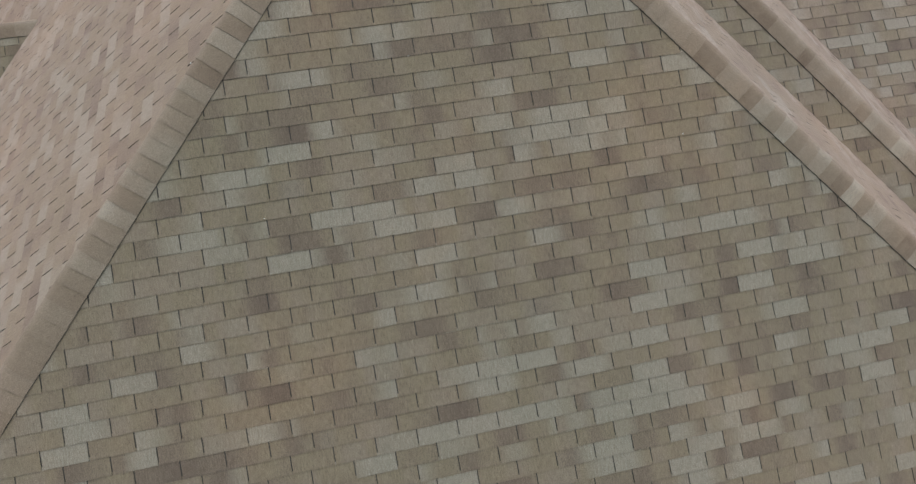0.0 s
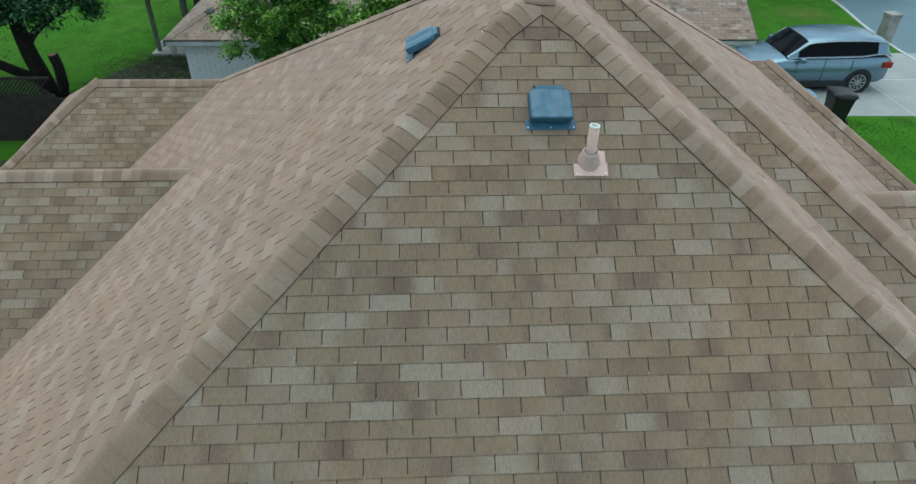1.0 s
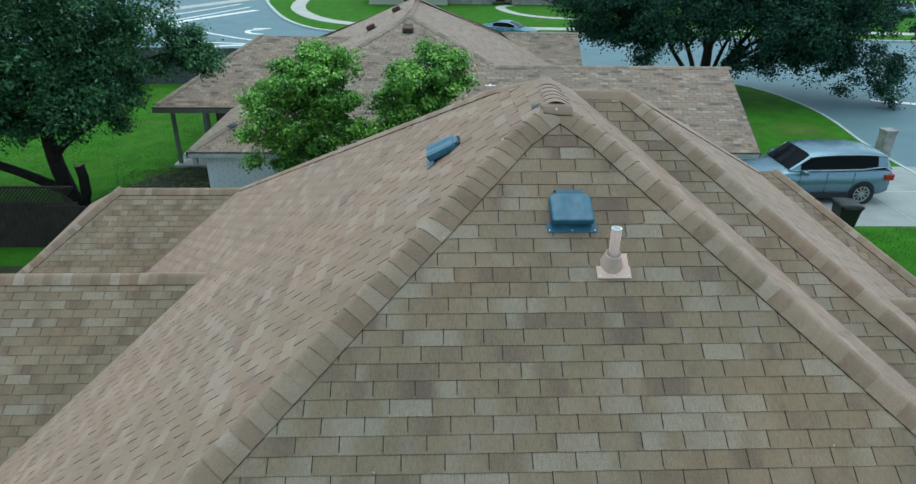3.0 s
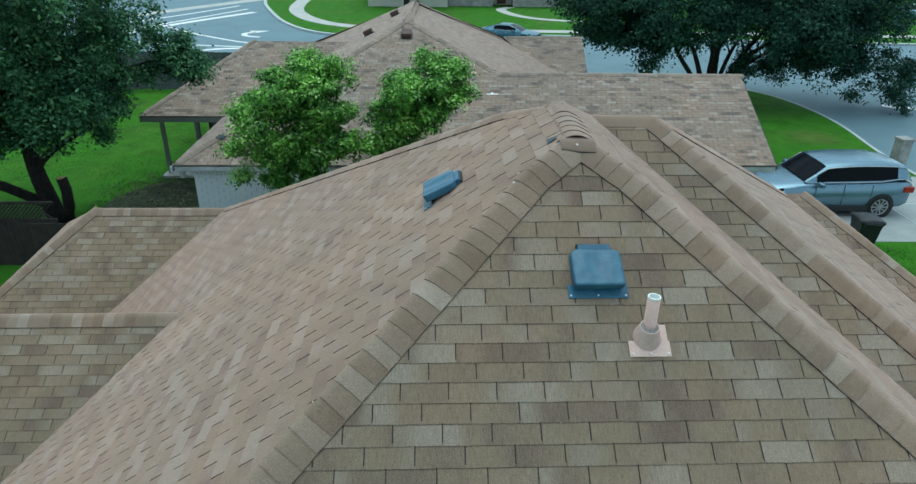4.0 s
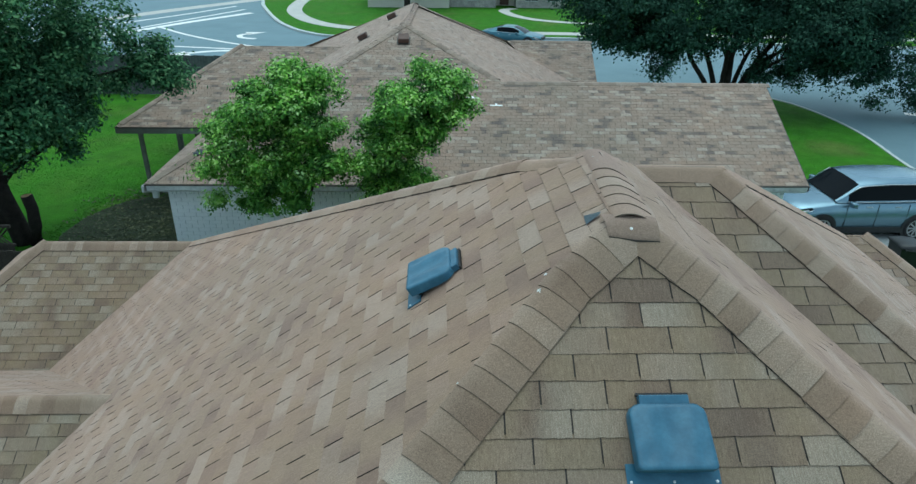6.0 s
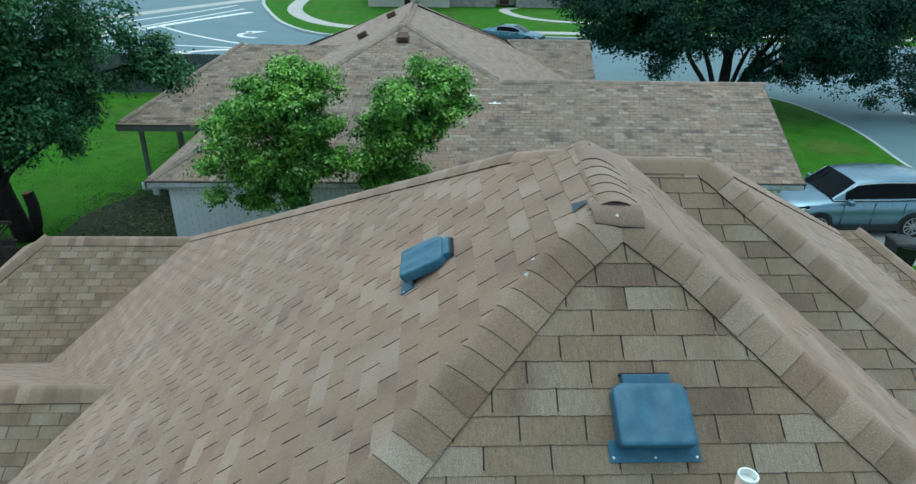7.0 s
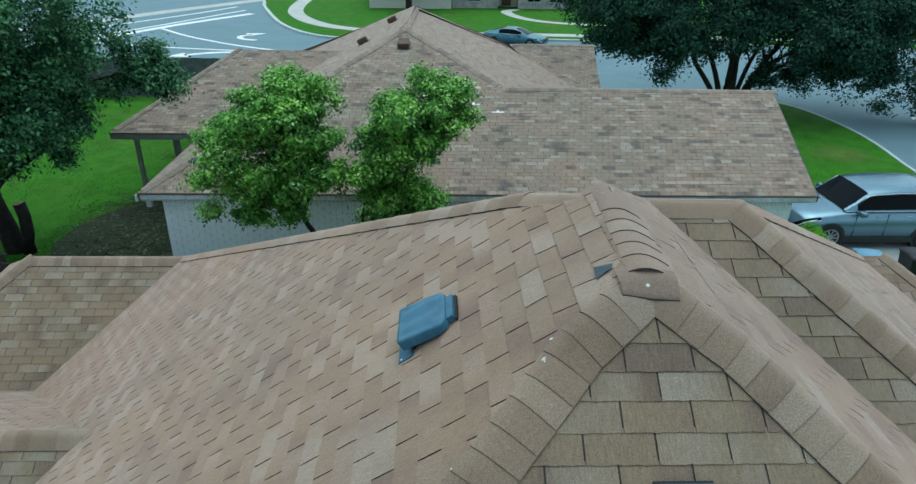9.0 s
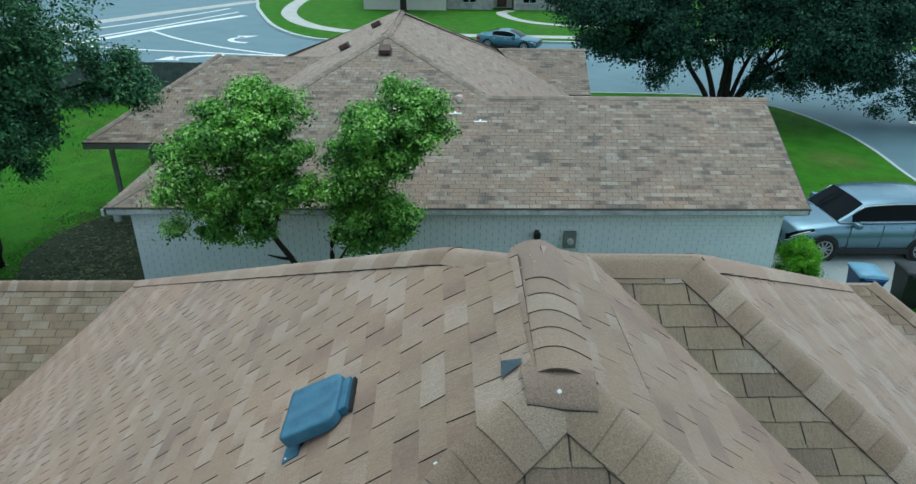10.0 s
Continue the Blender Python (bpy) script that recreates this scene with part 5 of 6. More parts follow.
for x0, x1, x2, y2, z2, r in ((14.4, 12.9, 11.9, 34.6, 4.2, 0.15), (14.6, 13.9, 12.8, 35.8, 5.2, 0.16), (14.85, 14.7, 14.0, 34.4, 5.6, 0.15), (15.05, 15.1, 15.3, 35.6, 6.0, 0.24),
                              (15.3, 15.7, 16.4, 34.8, 5.6, 0.14), (15.5, 16.6, 18.2, 35.6, 5.0, 0.19), (15.55, 16.7, 18.6, 33.8, 5.2, 0.14), (15.6, 17.0, 19.4, 32.6, 5.4, 0.12)):
    y1 = 35.2 + (y2 - 35.2) * 0.35
    r *= 0.8
    oak_limbs.append([((x0, 35.2, 0.2), r * 1.2), ((x0 * 0.7 + x1 * 0.3, 35.2, 1.1), r * 1.05), ((x1, y1, 2.4), r * 0.85), ((x1 * 0.45 + x2 * 0.55, y1 * 0.4 + y2 * 0.6, 3.5), r * 0.6), ((x2, y2, z2), r * 0.25)])
    for s in (-1, 1):
        oak_limbs.append([((x1, y1, 2.3), r * 0.4), ((x1 + s * 0.5, y1 + s * 0.3, 3.1), r * 0.3), ((x1 + s * 1.2, y1 + s * 0.8, 4.3), r * 0.12)])
tree("oak_tree", "broad dark-green live oak with many limbs beside the street", oak_limbs,
     [((15.5, 35.8, 5.6), (9.5, 3.0, 2.0), 1350), ((9.4, 34.2, 4.6), (2.8, 2.2, 1.7), 400), ((11.0, 33.9, 3.0), (0.7, 0.6, 1.3), 50), ((12.2, 33.6, 3.6), (1.5, 1.0, 0.7), 90), ((15.3, 33.8, 4.3), (3.0, 1.3, 0.7), 190),
      ((20.6, 34.2, 5.0), (3.7, 1.9, 2.0), 420), ((18.8, 32.6, 4.3), (2.6, 1.0, 1.1), 220), ((20.6, 33.5, 3.0), (1.9, 0.8, 0.8), 60), ((22.9, 33.1, 2.0), (1.6, 0.6, 0.9), 32), ((23.6, 32.4, 0.7), (0.7, 0.4, 0.5), 8), ((24.4, 33.3, 2.8), (1.4, 0.6, 1.4), 34),
      ((17.0, 32.0, 3.9), (1.2, 0.6, 0.5), 40), ((20.5, 35.1, 2.9), (1.2, 0.7, 0.6), 55), ((21.9, 34.4, 2.3), (1.0, 0.6, 0.7), 24), ((22.9, 34.0, 1.6), (0.8, 0.4, 0.6), 12), ((22.3, 34.0, 0.6), (0.3, 0.3, 0.3), 6), ((23.9, 33.4, 0.9), (0.6, 0.4, 0.6), 14),
      ((18.6, 34.4, 2.7), (0.9, 0.7, 0.5), 20), ((19.8, 34.4, 2.4), (0.8, 0.7, 0.5), 18), ((21.4, 34.4, 1.6), (0.6, 0.6, 0.3), 12),
      ((18.7, 34.4, 2.4), (2.4, 0.7, 0.9), 110), ((16.8, 34.4, 2.1), (1.2, 0.6, 0.6), 40),
      # upper crown out of view, added to block the sun mirrored in the windscreen
      ((9.0, 35.6, 9.6), (6.0, 3.4, 3.0), 260)],
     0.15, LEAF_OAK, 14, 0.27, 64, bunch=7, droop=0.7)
tree("shrub", "rounded bright-green shrub at the corner of the wall", [[((9.92, 18.0, -0.05), 0.05), ((9.92, 18.0, 0.6), 0.02)]],
     [((9.92, 18.0, 0.66), (0.48, 0.46, 0.58), 330), ((9.92, 18.0, 1.02), (0.36, 0.36, 0.34), 130)], 0.045, LEAF_SHRUB, 15, 0.075, 90, "shrub", broad=0.24)
tree("far_tree", "slim tree in front of the far house", [[((-2.4, 73.5, -0.1), 0.35), ((-2.4, 73.5, 2.5), 0.3), ((-2.5, 73.5, 6), 0.15)]],
     [((-2.4, 73.5, 7.0), (3.5, 3.0, 2.8), 200)], 0.35, LEAF_DARK, 16, 0.5, 24)


# ---- cars ----
def loft(bm, rings):
    rows = [[bm.verts.new(p) for p in ring] for ring in rings]
    for a, b in zip(rows, rows[1:]):
        for i in range(len(a) - 1):
            bm.faces.new((a[i], a[i + 1], b[i + 1], b[i]))
    bm.faces.new(rows[0])
    bm.faces.new(rows[-1][::-1])
    return bm


def car(name, label, place, paint, spec):
    """spec: stations (x, half width, sill, shoulder, top), cabin outline, wheels; x forward, y left."""
    c = thing(name, label, "car", "cars", place=place)
    rings = []
    for x, w, z0, zs, zt in spec["body"]:
        half = [(0, z0), (w * 0.8, z0), (w * 0.97, z0 + 0.1), (w, (z0 + zs) / 2), (w * 0.985, zs - 0.04), (w * 0.93, zs + 0.01), (w * 0.75, (zs + zt) / 2 + 0.02), (w * 0.4, zt), (0, zt)]
        rings.append([(x, -y, z) for y, z in half] + [(x, y, z) for y, z in half[::-1][1:-1]] + [(x, 0, z0)])
    part("body", loft(bmesh.new(), rings), paint, c, smooth=True)
    cab = spec["cabin"]
    xf, wb, zb = spec["doors"], spec["beam"], cab[0][2]
    grid = []
    for x, w0, z0, w1, z1 in cab:
        h = z1 - z0
        half = [(w0, z0), (w0 - 0.02 - 0.02 * h, z0 + 0.09 * h), (w1 + 0.02, z1 - 0.16 * h), (w1 - 0.06, z1 - 0.03 * h), (w1 * 0.55, z1 + 0.004), (0.0, z1 + 0.012)]
        grid.append([Vector((x, -y, z)) for y, z in half] + [Vector((x, y, z)) for y, z in half[-2::-1]])

    def patch(name, i0, i1, j0, j1, material, out=0.0, label=""):
        w = j1 - j0 + 1
        mid = Vector((-0.6, 0, zb + 0.3))
        vs = [p + (p - mid).normalized() * out for i in range(i0, i1 + 1) for p in grid[i][j0:j1 + 1]]
        fs = [(i * w + j, i * w + j + 1, (i + 1) * w + j + 1, (i + 1) * w + j) for i in range(i1 - i0) for j in range(w - 1)]
        ob = mesh(name, vs, fs, material, c, True, label)
        bm = bmesh.new()
        bm.from_mesh(ob.data)
        bmesh.ops.recalc_face_normals(bm, faces=bm.faces)
        if sum((f.calc_center_median() - mid).dot(f.normal) for f in bm.faces) < 0:
            bmesh.ops.reverse_faces(bm, faces=bm.faces)
        bm.to_mesh(ob.data)
        bm.free()

    n = len(cab) - 1
    wt, rb = spec["screen"], spec["rear"]
    patch("cabin", 0, n, 0, 1, paint)
    patch("cabin", 0, n, 9, 10, paint)
    patch("roof", wt, rb, 2, 8, paint)
    patch("roof_frame", 0, wt, 2, 3, paint)
    patch("roof_frame", 0, wt, 7, 8, paint)
    patch("roof_frame", rb, n, 2, 3, paint)
    patch("roof_frame", rb, n, 7, 8, paint)
    patch("windscreen", 0, wt, 3, 7, TINT, 0.0, "dark windscreen")
    patch("rear_window", rb, n, 3, 7, TINT)
    for j0 in (1, 8):
        for i in range(n):
            glazed = i in spec["glazed"]
            patch("side_window" if glazed else "pillar", i, i + 1, j0, j0 + 1, TINT if glazed else (BLACK if i in spec["dark"] else paint))
    for s in (-1, 1):
        pts = [(p[0], s * (p[1] - 0.005), p[2] + 0.02) for p in cab[1:-1]]
        vs, fs = tube(pts, [0.014] * len(pts), 6)
        mesh("belt_trim", vs, fs, RIM, c, True)
        pts = [(p[0], s * (p[3] + 0.03), p[4] - 0.15 * (p[4] - p[2])) for p in cab[1:-1]]
        vs, fs = tube(pts, [0.016] * len(pts), 6)
        mesh("window_trim", vs, fs, RIM, c, True)
        part("mirror", box(bmesh.new(), (xf - 0.66, s * (wb + 0.13) - 0.11, zb - 0.06), (xf - 0.48, s * (wb + 0.13) + 0.11, zb + 0.10), 0.05), paint, c, "silver door mirror", True)
        for x in (xf - 1.15, xf - 2.0):
            boxpart("handle", (x - 0.09, s * wb * 0.995 - 0.012, zb - 0.12), (x + 0.09, s * wb * 0.995 + 0.012, zb - 0.09), RIM, c, 0.008)
        for x in (xf - 0.52, xf - 1.42, xf - 2.32):
            boxpart("door_gap", (x - 0.005, s * wb * 0.99 - 0.008, 0.42), (x + 0.005, s * wb * 0.99 + 0.012, zb - 0.04), BLACK, c)
        L = spec["body"][0][0]
        st = spec["body"][:5][::-1]
        vs, fs, low = [], [], []
        xs = sorted({L - 0.02, L - 0.62} | {q[0] + d for q in st[1:-1] for d in (0, 0.04, 0.1) if L - 0.6 < q[0] + d < L - 0.03}, reverse=True)
        for x in xs:
            w, zs = (np.interp(x, [q[0] for q in st], [q[i] for q in st]) for i in (1, 3))
            drop = 0.12 - 0.11 * (L - x) / 0.62
            for y, z in ((w * 0.94 + 0.006, zs + 0.012), (w * 0.985 + 0.016, zs - 0.03), (w + 0.018, zs - 0.04 - drop)):
                vs.append((x, s * y, z))
            low.append((x, s * (w + 0.022), zs - 0.04 - drop))
        for k in range(len(xs) - 1):
            for j in range(2):
                q = (3 * k + j, 3 * k + j + 1, 3 * k + j + 4, 3 * k + j + 3)
                fs.append(q if s < 0 else q[::-1])
        lamp = mesh("headlight", vs, fs, TINT, c, True, "dark swept-back headlight")
        tv, tf = tube(low, [0.010] * len(low), 6)
        mesh("lamp_strip", tv, tf, LAMPGLASS, lamp, True)
        mid = [(x, y + s * 0.002, z + 0.075 - 0.05 * k / len(low)) for k, (x, y, z) in enumerate(low[1:-1])]
        tv, tf = tube(mid, [0.006 + 0.02 * math.sin(math.pi * (k + 0.5) / len(mid)) for k in range(len(mid))], 8)
        mesh("lamp_lens", tv, tf, LAMPGLASS, lamp, True)
        R = spec["body"][-1][0]
        boxpart("tail_light", (R + 0.02, s * wb * 0.82 - 0.13, zb - 0.3), (R + 0.35, s * wb * 0.82 + 0.17, zb - 0.1), TAIL, c, 0.03, "red tail lamp")
    boxpart("sill_trim", (spec["wheels"][1] + 0.3, -wb * 1.0, 0.22), (spec["wheels"][0] - 0.3, wb * 1.003, 0.40), BLACK, c, 0.02)
    boxpart("grille", (spec["body"][0][0] - 0.1, -0.5, 0.5), (spec["body"][0][0] + 0.02, 0.5, 0.72), BLACK, c, 0.02)
    r = spec["radius"]
    for x in spec["wheels"]:
        for s in (-1, 1):
            wheel = thing("wheel", "", "")
            wheel.parent = c
            turn = pose(x, s * (wb - 0.13), r, -90 * s, 0, 0)
            bm = lathe(bmesh.new(), [(r + 0.07, -0.02), (r + 0.07, 0.135)], 28)
            bm.transform(turn)
            part("arch", bm, BLACK, c)
            bm = lathe(bmesh.new(), [(r - 0.12, 0.0), (r - 0.03, 0.0), (r, 0.04), (r, 0.13), (r - 0.02, 0.155), (r - 0.1, 0.16), (r - 0.11, 0.13)], 28)
            bm.transform(turn)
            part("tyre", bm, TYRE, wheel, smooth=True)
            rim = bmesh.new()
            lathe(rim, [(r - 0.1, 0.13), (r - 0.1, 0.158), (r - 0.125, 0.158), (r - 0.135, 0.135)], 28, cap=False)
            lathe(rim, [(0.05, 0.12), (0.05, 0.158), (0.02, 0.16)], 12)
            for k in range(10):
                b = box(bmesh.new(), (0.03, -0.018, 0.142), (r - 0.115, 0.018, 0.156))
                b.transform(Matrix.Rotation(2 * math.pi * k / 10, 4, "Z"))
                me = bpy.data.meshes.new("spoke")
                b.to_mesh(me)
                b.free()
                rim.from_mesh(me)
            rim.transform(turn)
            part("rim", rim, RIM, wheel)
    return c


SUV = {"body": [(2.40, 0.62, 0.42, 0.66, 0.74), (2.34, 0.80, 0.30, 0.76, 0.86), (2.17, 0.92, 0.25, 0.88, 0.97), (1.9, 0.97, 0.24, 0.95, 1.035), (1.5, 0.985, 0.24, 1.01, 1.09), (1.1, 0.985, 0.24, 1.08, 1.14),
                (0.2, 0.985, 0.24, 1.12, 1.14), (-1.0, 0.985, 0.24, 1.14, 1.15), (-1.7, 0.98, 0.25, 1.17, 1.18), (-2.1, 0.95, 0.28, 1.16, 1.17), (-2.33, 0.87, 0.34, 1.09, 1.10), (-2.39, 0.79, 0.45, 0.98, 1.01)],
       "cabin": [(1.10, 0.89, 1.13, 0.84, 1.16), (0.78, 0.93, 1.14, 0.82, 1.40), (0.50, 0.945, 1.14, 0.79, 1.64), (0.28, 0.95, 1.14, 0.785, 1.68), (-0.36, 0.955, 1.15, 0.78, 1.73), (-0.42, 0.955, 1.15, 0.78, 1.73),
                 (-1.22, 0.95, 1.17, 0.77, 1.73), (-1.28, 0.95, 1.17, 0.77, 1.73), (-1.78, 0.93, 1.24, 0.74, 1.68), (-2.10, 0.91, 1.24, 0.71, 1.61), (-2.34, 0.85, 1.14, 0.75, 1.16)],
       "screen": 2, "rear": 9, "glazed": (1, 2, 3, 4, 5, 6, 7), "dark": (), "beam": 0.985, "doors": 1.30, "wheels": (1.42, -1.40), "radius": 0.37}
car("parked_suv", "silver-blue sport utility vehicle parked on the driveway", pose(12.92, 20.42, 0.0, 0, 0, 180), PAINT_SILVER, SUV)
COUPE = {"body": [(2.35, 0.6, 0.36, 0.55, 0.62), (2.25, 0.82, 0.26, 0.66, 0.74), (1.9, 0.9, 0.22, 0.76, 0.83), (1.2, 0.92, 0.2, 0.86, 0.93), (0.2, 0.92, 0.2, 0.92, 0.94), (-1.2, 0.93, 0.2, 0.95, 0.97), (-2.0, 0.9, 0.24, 0.96, 0.99), (-2.35, 0.8, 0.32, 0.88, 0.92)],
         "cabin": [(1.1, 0.84, 0.92, 0.75, 0.94), (0.65, 0.86, 0.93, 0.68, 1.17), (0.15, 0.87, 0.93, 0.62, 1.34), (-0.25, 0.87, 0.94, 0.61, 1.37), (-0.75, 0.87, 0.95, 0.60, 1.35), (-1.1, 0.86, 0.96, 0.60, 1.28), (-1.95, 0.80, 0.97, 0.70, 1.0)],
         "screen": 2, "rear": 4, "glazed": (1, 2, 3, 4), "dark": (), "beam": 0.92, "doors": 1.1, "wheels": (1.4, -1.4), "radius": 0.34}
car("parked_coupe", "steel-blue coupe parked along the far kerb", pose(6.4, 53.9, ROAD, 0, 0, -24), PAINT_STEEL, COUPE)
car("parked_car", "silver car parked far along the street", pose(50.0, 70.5, ROAD + 0.13, 0, 0, 60), PAINT_SILVER, COUPE)


# ---- bins and mailbox ----
def wheelie_bin(place, material, lid_material, label):
    b = thing("wheeled_bin", label, "bin", "wheeled bins", place=place)
    bm = bmesh.new()
    loft(bm, [[(-0.22, -0.24, 0.04), (0.22, -0.24, 0.04), (0.22, 0.26, 0.04), (-0.22, 0.26, 0.04), (-0.22, -0.24, 0.04)],
              [(-0.30, -0.34, 0.98), (0.30, -0.34, 0.98), (0.30, 0.36, 0.98), (-0.30, 0.36, 0.98), (-0.30, -0.34, 0.98)]])
    part("tub", bm, material, b)
    boxpart("rim", (-0.33, -0.37, 0.95), (0.33, 0.39, 1.0), material, b, 0.015)
    lid = bmesh.new()
    rings = []
    for k in range(7):
        f = k / 6
        y = -0.40 + 0.8 * f
        z = 1.02 + 0.05 * f + 0.02 * math.sin(math.pi * f)
        rings.append([(-0.34, y, 1.0), (-0.32, y, z - 0.01), (0, y, z + 0.015), (0.32, y, z - 0.01), (0.34, y, 1.0)])
    loft(lid, rings)
    part("lid", lid, lid_material, b, smooth=True)
    vs, fs = tube([(-0.24, 0.45, 0.98), (0.24, 0.45, 0.98)], [0.018, 0.018], 8)
    mesh("handle", vs, fs, material, b, True)
    for s in (-1, 1):
        boxpart("bracket", (s * 0.22 - 0.02, 0.34, 0.94), (s * 0.22 + 0.02, 0.47, 1.0), material, b)
        bm = lathe(bmesh.new(), [(0.13, -0.03), (0.13, 0.03)], 18)
        bm.transform(pose(s * 0.27, 0.3, 0.13, 0, 90, 0))
        part("wheel", bm, TYRE, b)
    return b


wheelie_bin(pose(12.40, 17.22, 0, 0, 0, 170) @ Matrix.Diagonal((0.95, 0.98, 0.97, 1)), BLACK, BLACK, "black wheeled rubbish bin beside the driveway")
wheelie_bin(pose(11.17, 17.12, 0, 0, 0, 170) @ Matrix.Diagonal((0.95, 1.0, 0.97, 1)), BIN_BLUE, BIN_LID, "blue wheeled recycling bin beside the driveway")
mail = thing("mailbox_pillar", "grey brick mailbox pillar at the kerb", "mailbox", place=pose(18.35, 24.5, 0, 0, 0, 4))
boxpart("pillar", (-0.22, -0.22, -0.02), (0.22, 0.22, 1.0), STONE, mail, 0.015)
boxpart("cap", (-0.25, -0.25, 1.0), (0.25, 0.25, 1.08), STONE, mail, 0.02)
boxpart("letter_door", (0.21, -0.11, 0.68), (0.24, 0.11, 0.9), BLACK, mail, 0.01)


# ---- houses across the street ----
far = thing("far_house", "grey stone house with dark windows across the street", "house", "houses across the street")
boxpart("wall", (2.1, 76.6, 0), (7.0, 86, 2.9), STONE, far)
boxpart("wall", (9.2, 76.6, 0), (14.5, 86, 2.9), STONE, far)
boxpart("wall", (7.0, 78.6, 0), (9.2, 86, 2.9), BEIGE, far)
boxpart("door", (7.6, 78.52, 0.1), (8.6, 78.6, 2.2), DARK_BROWN, far, 0.01)
for x in (3.8, 10.2, 12.6):
    w = boxpart("window", (x, 76.55, 0.75), (x + 1.3, 76.61, 2.1), TINT, far)
    boxpart("frame", (x - 0.06, 76.52, 0.68), (x + 1.36, 76.58, 0.75), TRIM, w)
    boxpart("frame", (x - 0.06, 76.52, 2.1), (x + 1.36, 76.58, 2.17), TRIM, w)
    boxpart("frame", (x + 0.62, 76.52, 0.75), (x + 0.68, 76.56, 2.1), TRIM, w)
mesh("roof", [(1.6, 76.0, 2.85), (15, 76.0, 2.85), (15, 87, 2.85), (1.6, 87, 2.85), (6, 81.5, 5.2), (11, 81.5, 5.2)], [(0, 1, 5, 4), (1, 2, 5), (2, 3, 4, 5), (3, 0, 4), (3, 2, 1, 0)], SHINGLE_OLD, far)
far2 = thing("far_house", "beige sided house wall across the street", "house", "houses across the street")
boxpart("wall", (-6.6, 75.6, 0), (2.0, 86, 2.9), BEIGE, far2)
mesh("roof", [(-7.1, 75.1, 2.85), (2.05, 75.1, 2.85), (2.05, 87, 2.85), (-7.1, 87, 2.85), (-3, 81, 5.0), (0, 81, 5.0)], [(0, 1, 5, 4), (1, 2, 5), (2, 3, 4, 5), (3, 0, 4), (3, 2, 1, 0)], SHINGLE_OLD, far2)

# ---- bricks of the neighbour's wall: running bond, painted white ----
BL, BH, J, BED = 0.281, 0.096, 0.015, 0.006
brick_me = bpy.data.meshes.new("brick")
bm = box(bmesh.new(), (0, -0.012, 0), (BL, 0.002, BH))
bm.to_mesh(brick_me)
bm.free()
brick_me.materials.append(WHITE_BRICK)
wall_owner = [o for o in neighbour.children if o.name.startswith("mortar_wall")][0]
vs, fs, made = [], [], 0
row = 0
while row * (BH + BED) < 2.0:
    z = row * (BH + BED)
    x = -6.2 - (row % 2) * (BL + J) / 2
    while x < 9.22:
        x0, x1 = max(x, -6.2), min(x + BL, 9.22)
        if x1 - x0 > 0.005:
            if 0.9 < z and made < 300 and 1.5 < x0 < 9.0 and x1 - x0 > BL - 0.001:
                ob = new("brick", brick_me)
                ob.parent = wall_owner
                ob.matrix_world = Matrix.Translation((x0, 17.85 + rng.uniform(-0.002, 0.002), z))
                made += 1
            else:
                b = len(vs)
                y = 17.838 + rng.uniform(-0.002, 0.002)
                for yy in (y, 17.852):
                    vs += [(x0, yy, z), (x1, yy, z), (x1, yy, z + BH), (x0, yy, z + BH)]
                fs += [(b, b + 1, b + 2, b + 3), (b, b + 4, b + 5, b + 1), (b + 1, b + 5, b + 6, b + 2), (b + 2, b + 6, b + 7, b + 3), (b + 3, b + 7, b + 4, b)]
        x += BL + J
    row += 1
for n in range(int(15.4 / 0.105)):
    x0 = -6.2 + n * 0.105
    b, top = len(vs), row * (BH + BED)
    for yy in (17.838, 17.852):
        vs += [(x0, yy, top), (x0 + 0.085, yy, top), (x0 + 0.085, yy, 2.165), (x0, yy, 2.165)]
    fs += [(b, b + 1, b + 2, b + 3), (b, b + 4, b + 5, b + 1), (b + 1, b + 5, b + 6, b + 2), (b + 2, b + 6, b + 7, b + 3), (b + 3, b + 7, b + 4, b)]
mesh("bricks", vs, fs, WHITE_BRICK, wall_owner)["kind"] = "stuff"

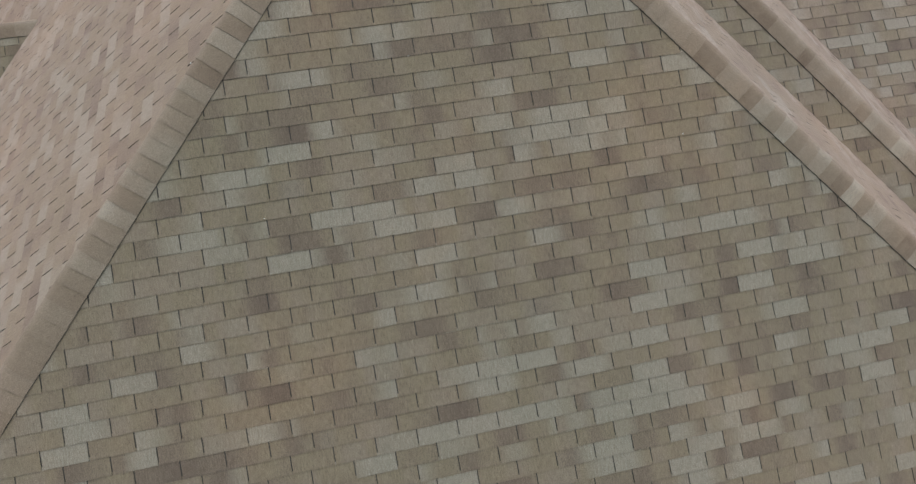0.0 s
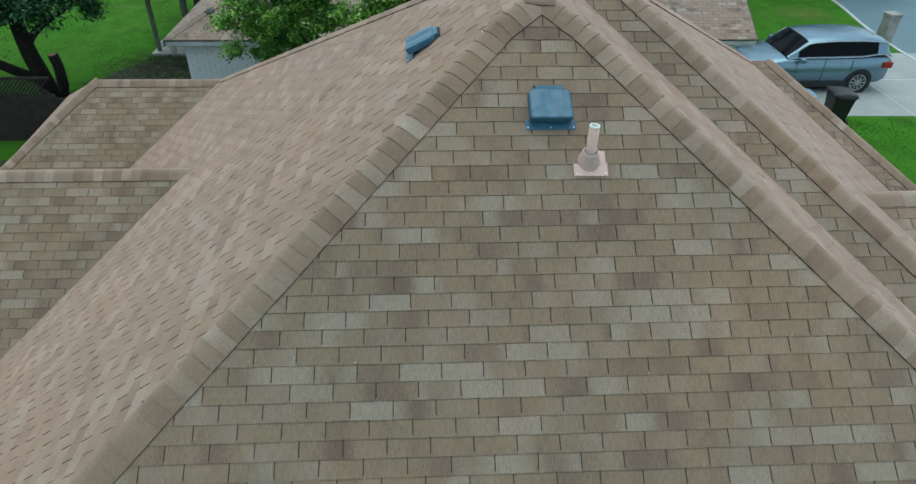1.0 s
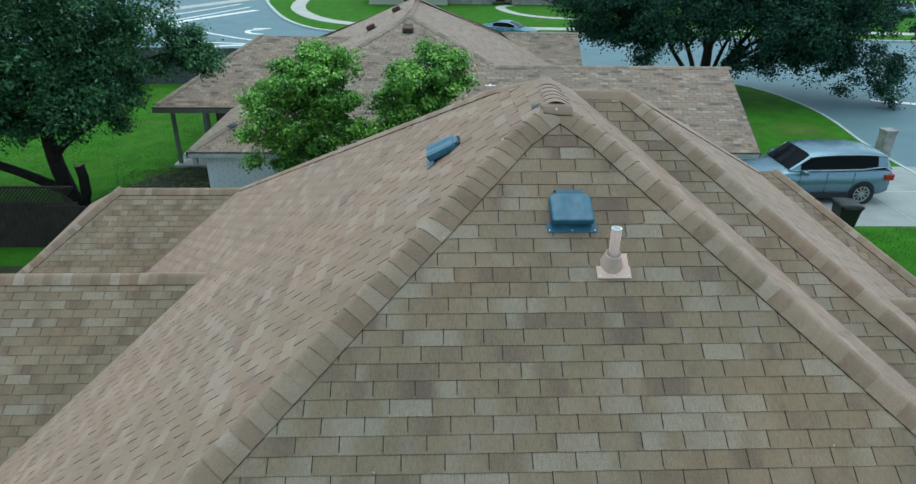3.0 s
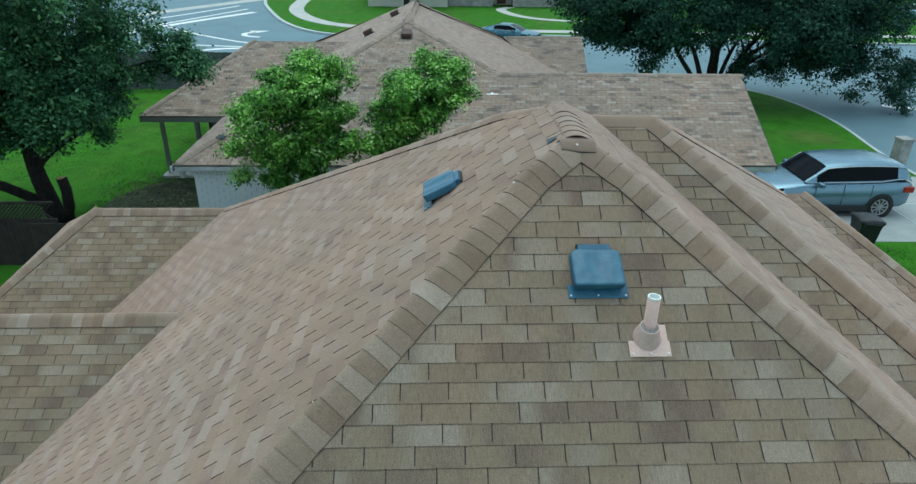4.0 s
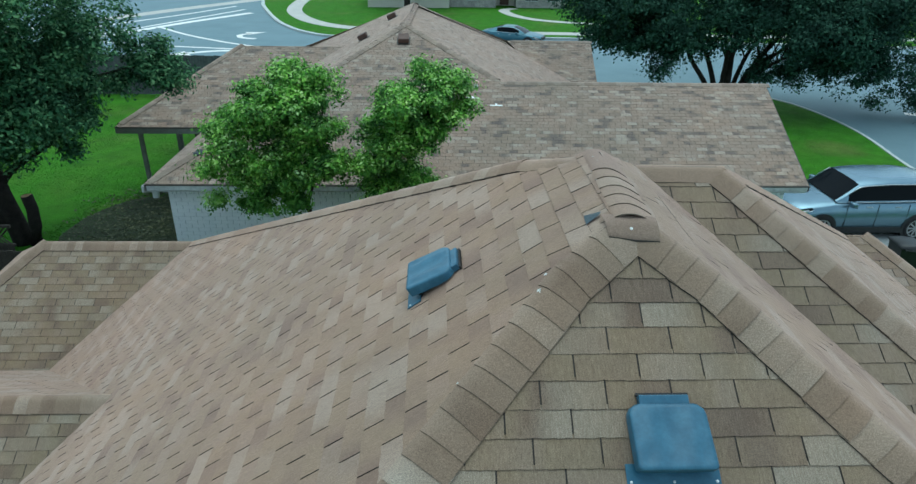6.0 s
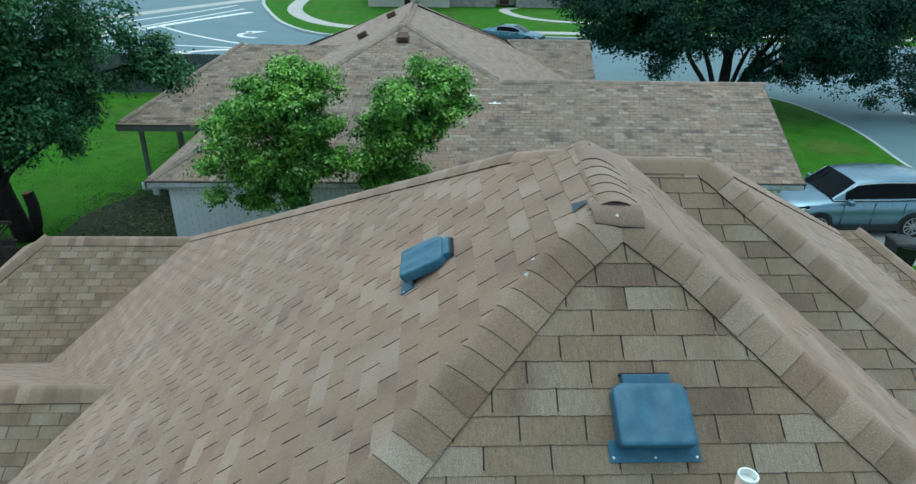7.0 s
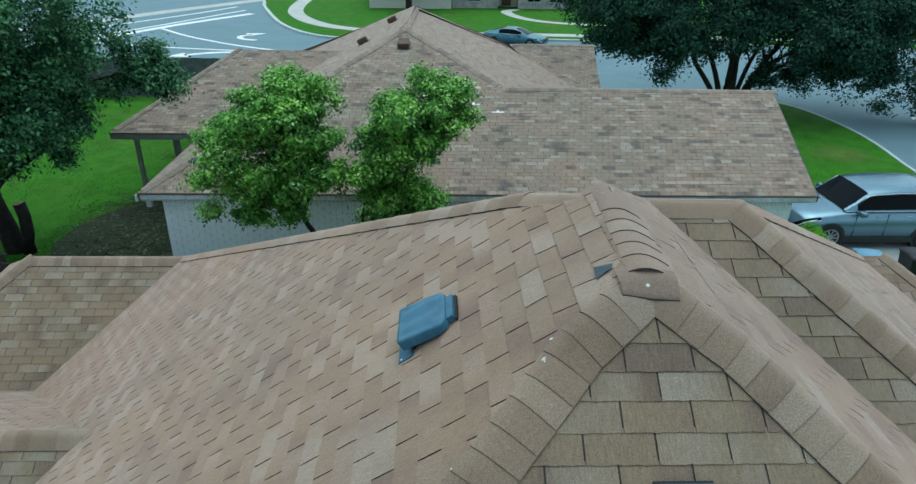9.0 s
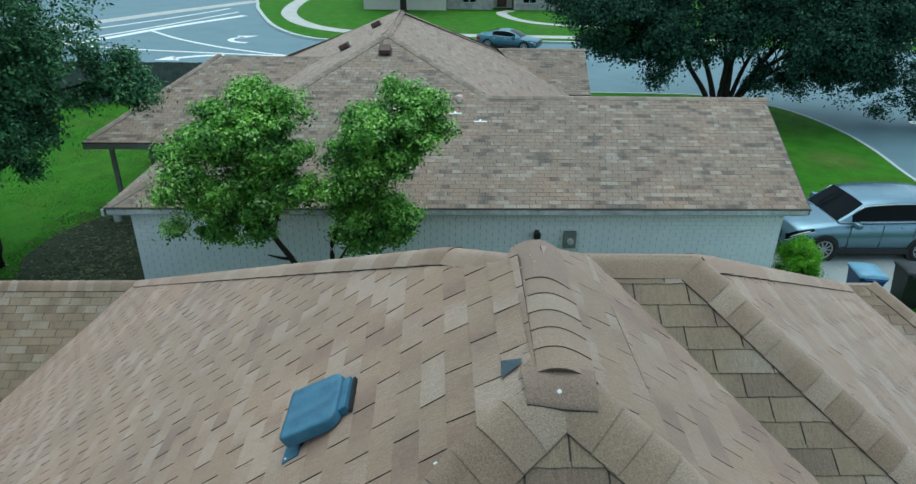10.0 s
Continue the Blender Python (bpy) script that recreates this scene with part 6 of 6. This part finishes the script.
# ---- grass blades on the lawns nearest the walk ----
def grass(name, areas, seed, label):
    g = np.random.default_rng(seed)
    P = []
    for x0, x1, y0, y1, n in areas:
        c = np.stack([g.uniform(x0, x1, n), g.uniform(y0, y1, n), np.zeros(n)], 1)
        keep = np.sin(c[:, 0] * 1.7 + 0.6 * np.sin(c[:, 1] * 1.1)) + np.sin(c[:, 1] * 1.3 + c[:, 0] * 0.4) + g.normal(size=n) * 0.9 > -0.7
        P.append(c[keep])
    P = np.concatenate(P)
    n = len(P)
    h = g.uniform(0.012, 0.032, (n, 1))
    a = g.uniform(0, 2 * math.pi, n)
    w = np.stack([np.cos(a), np.sin(a), np.zeros(n)], 1) * 0.012
    lean = np.stack([g.normal(size=n) * 0.45, g.normal(size=n) * 0.45, np.ones(n)], 1) * h
    V = np.stack([P - w, P + w, P + w * 0.4 + lean, P - w * 0.4 + lean], 1).reshape(-1, 3)
    ob = np_mesh(name, V, np.arange(4 * n).reshape(n, 4), GRASSBLADE, None)
    return tagged(ob, label, "grass", "", "stuff")


grass("grass", [(-17, -7.0, 20, 34, 24000), (-17, -9.6, 16.8, 20, 6000), (-10.6, -8.6, 18.2, 22.8, 2500), (-9.4, -6.6, 21.8, 23.2, 1400)], 21, "uneven green grass blades on the back lawn")
grass("grass", [(12.6, 18.1, 13, 17.5, 9000), (10.5, 18.0, 23.4, 36, 7000)], 22, "green grass blades on the front lawn")


def litter(seed, label):
    """Dry leaves lying flat on the bare soil beside the wall, thinning out into the lawn."""
    g = np.random.default_rng(seed)
    n = 5200
    P = np.stack([g.normal(-8.0, 1.0, n), g.uniform(15.6, 23.2, n), g.uniform(0.025, 0.05, n)], 1)
    P = P[(P[:, 0] < -6.25) & (P[:, 0] > -10.8)]
    n = len(P)
    a = g.uniform(0, 2 * math.pi, n)
    L = g.uniform(0.03, 0.075, (n, 1))
    u = np.stack([np.cos(a), np.sin(a), g.normal(size=n) * 0.25], 1) * L
    v = np.stack([-np.sin(a), np.cos(a), g.normal(size=n) * 0.25], 1) * L * 0.55
    V = np.stack([P - u, P + v, P + u, P - v], 1).reshape(-1, 3)
    return tagged(np_mesh("leaf_litter", V, np.arange(4 * n).reshape(n, 4), LITTER, None), label, "leaf litter", "", "stuff")


litter(31, "dry fallen leaves scattered on the soil by the wall")
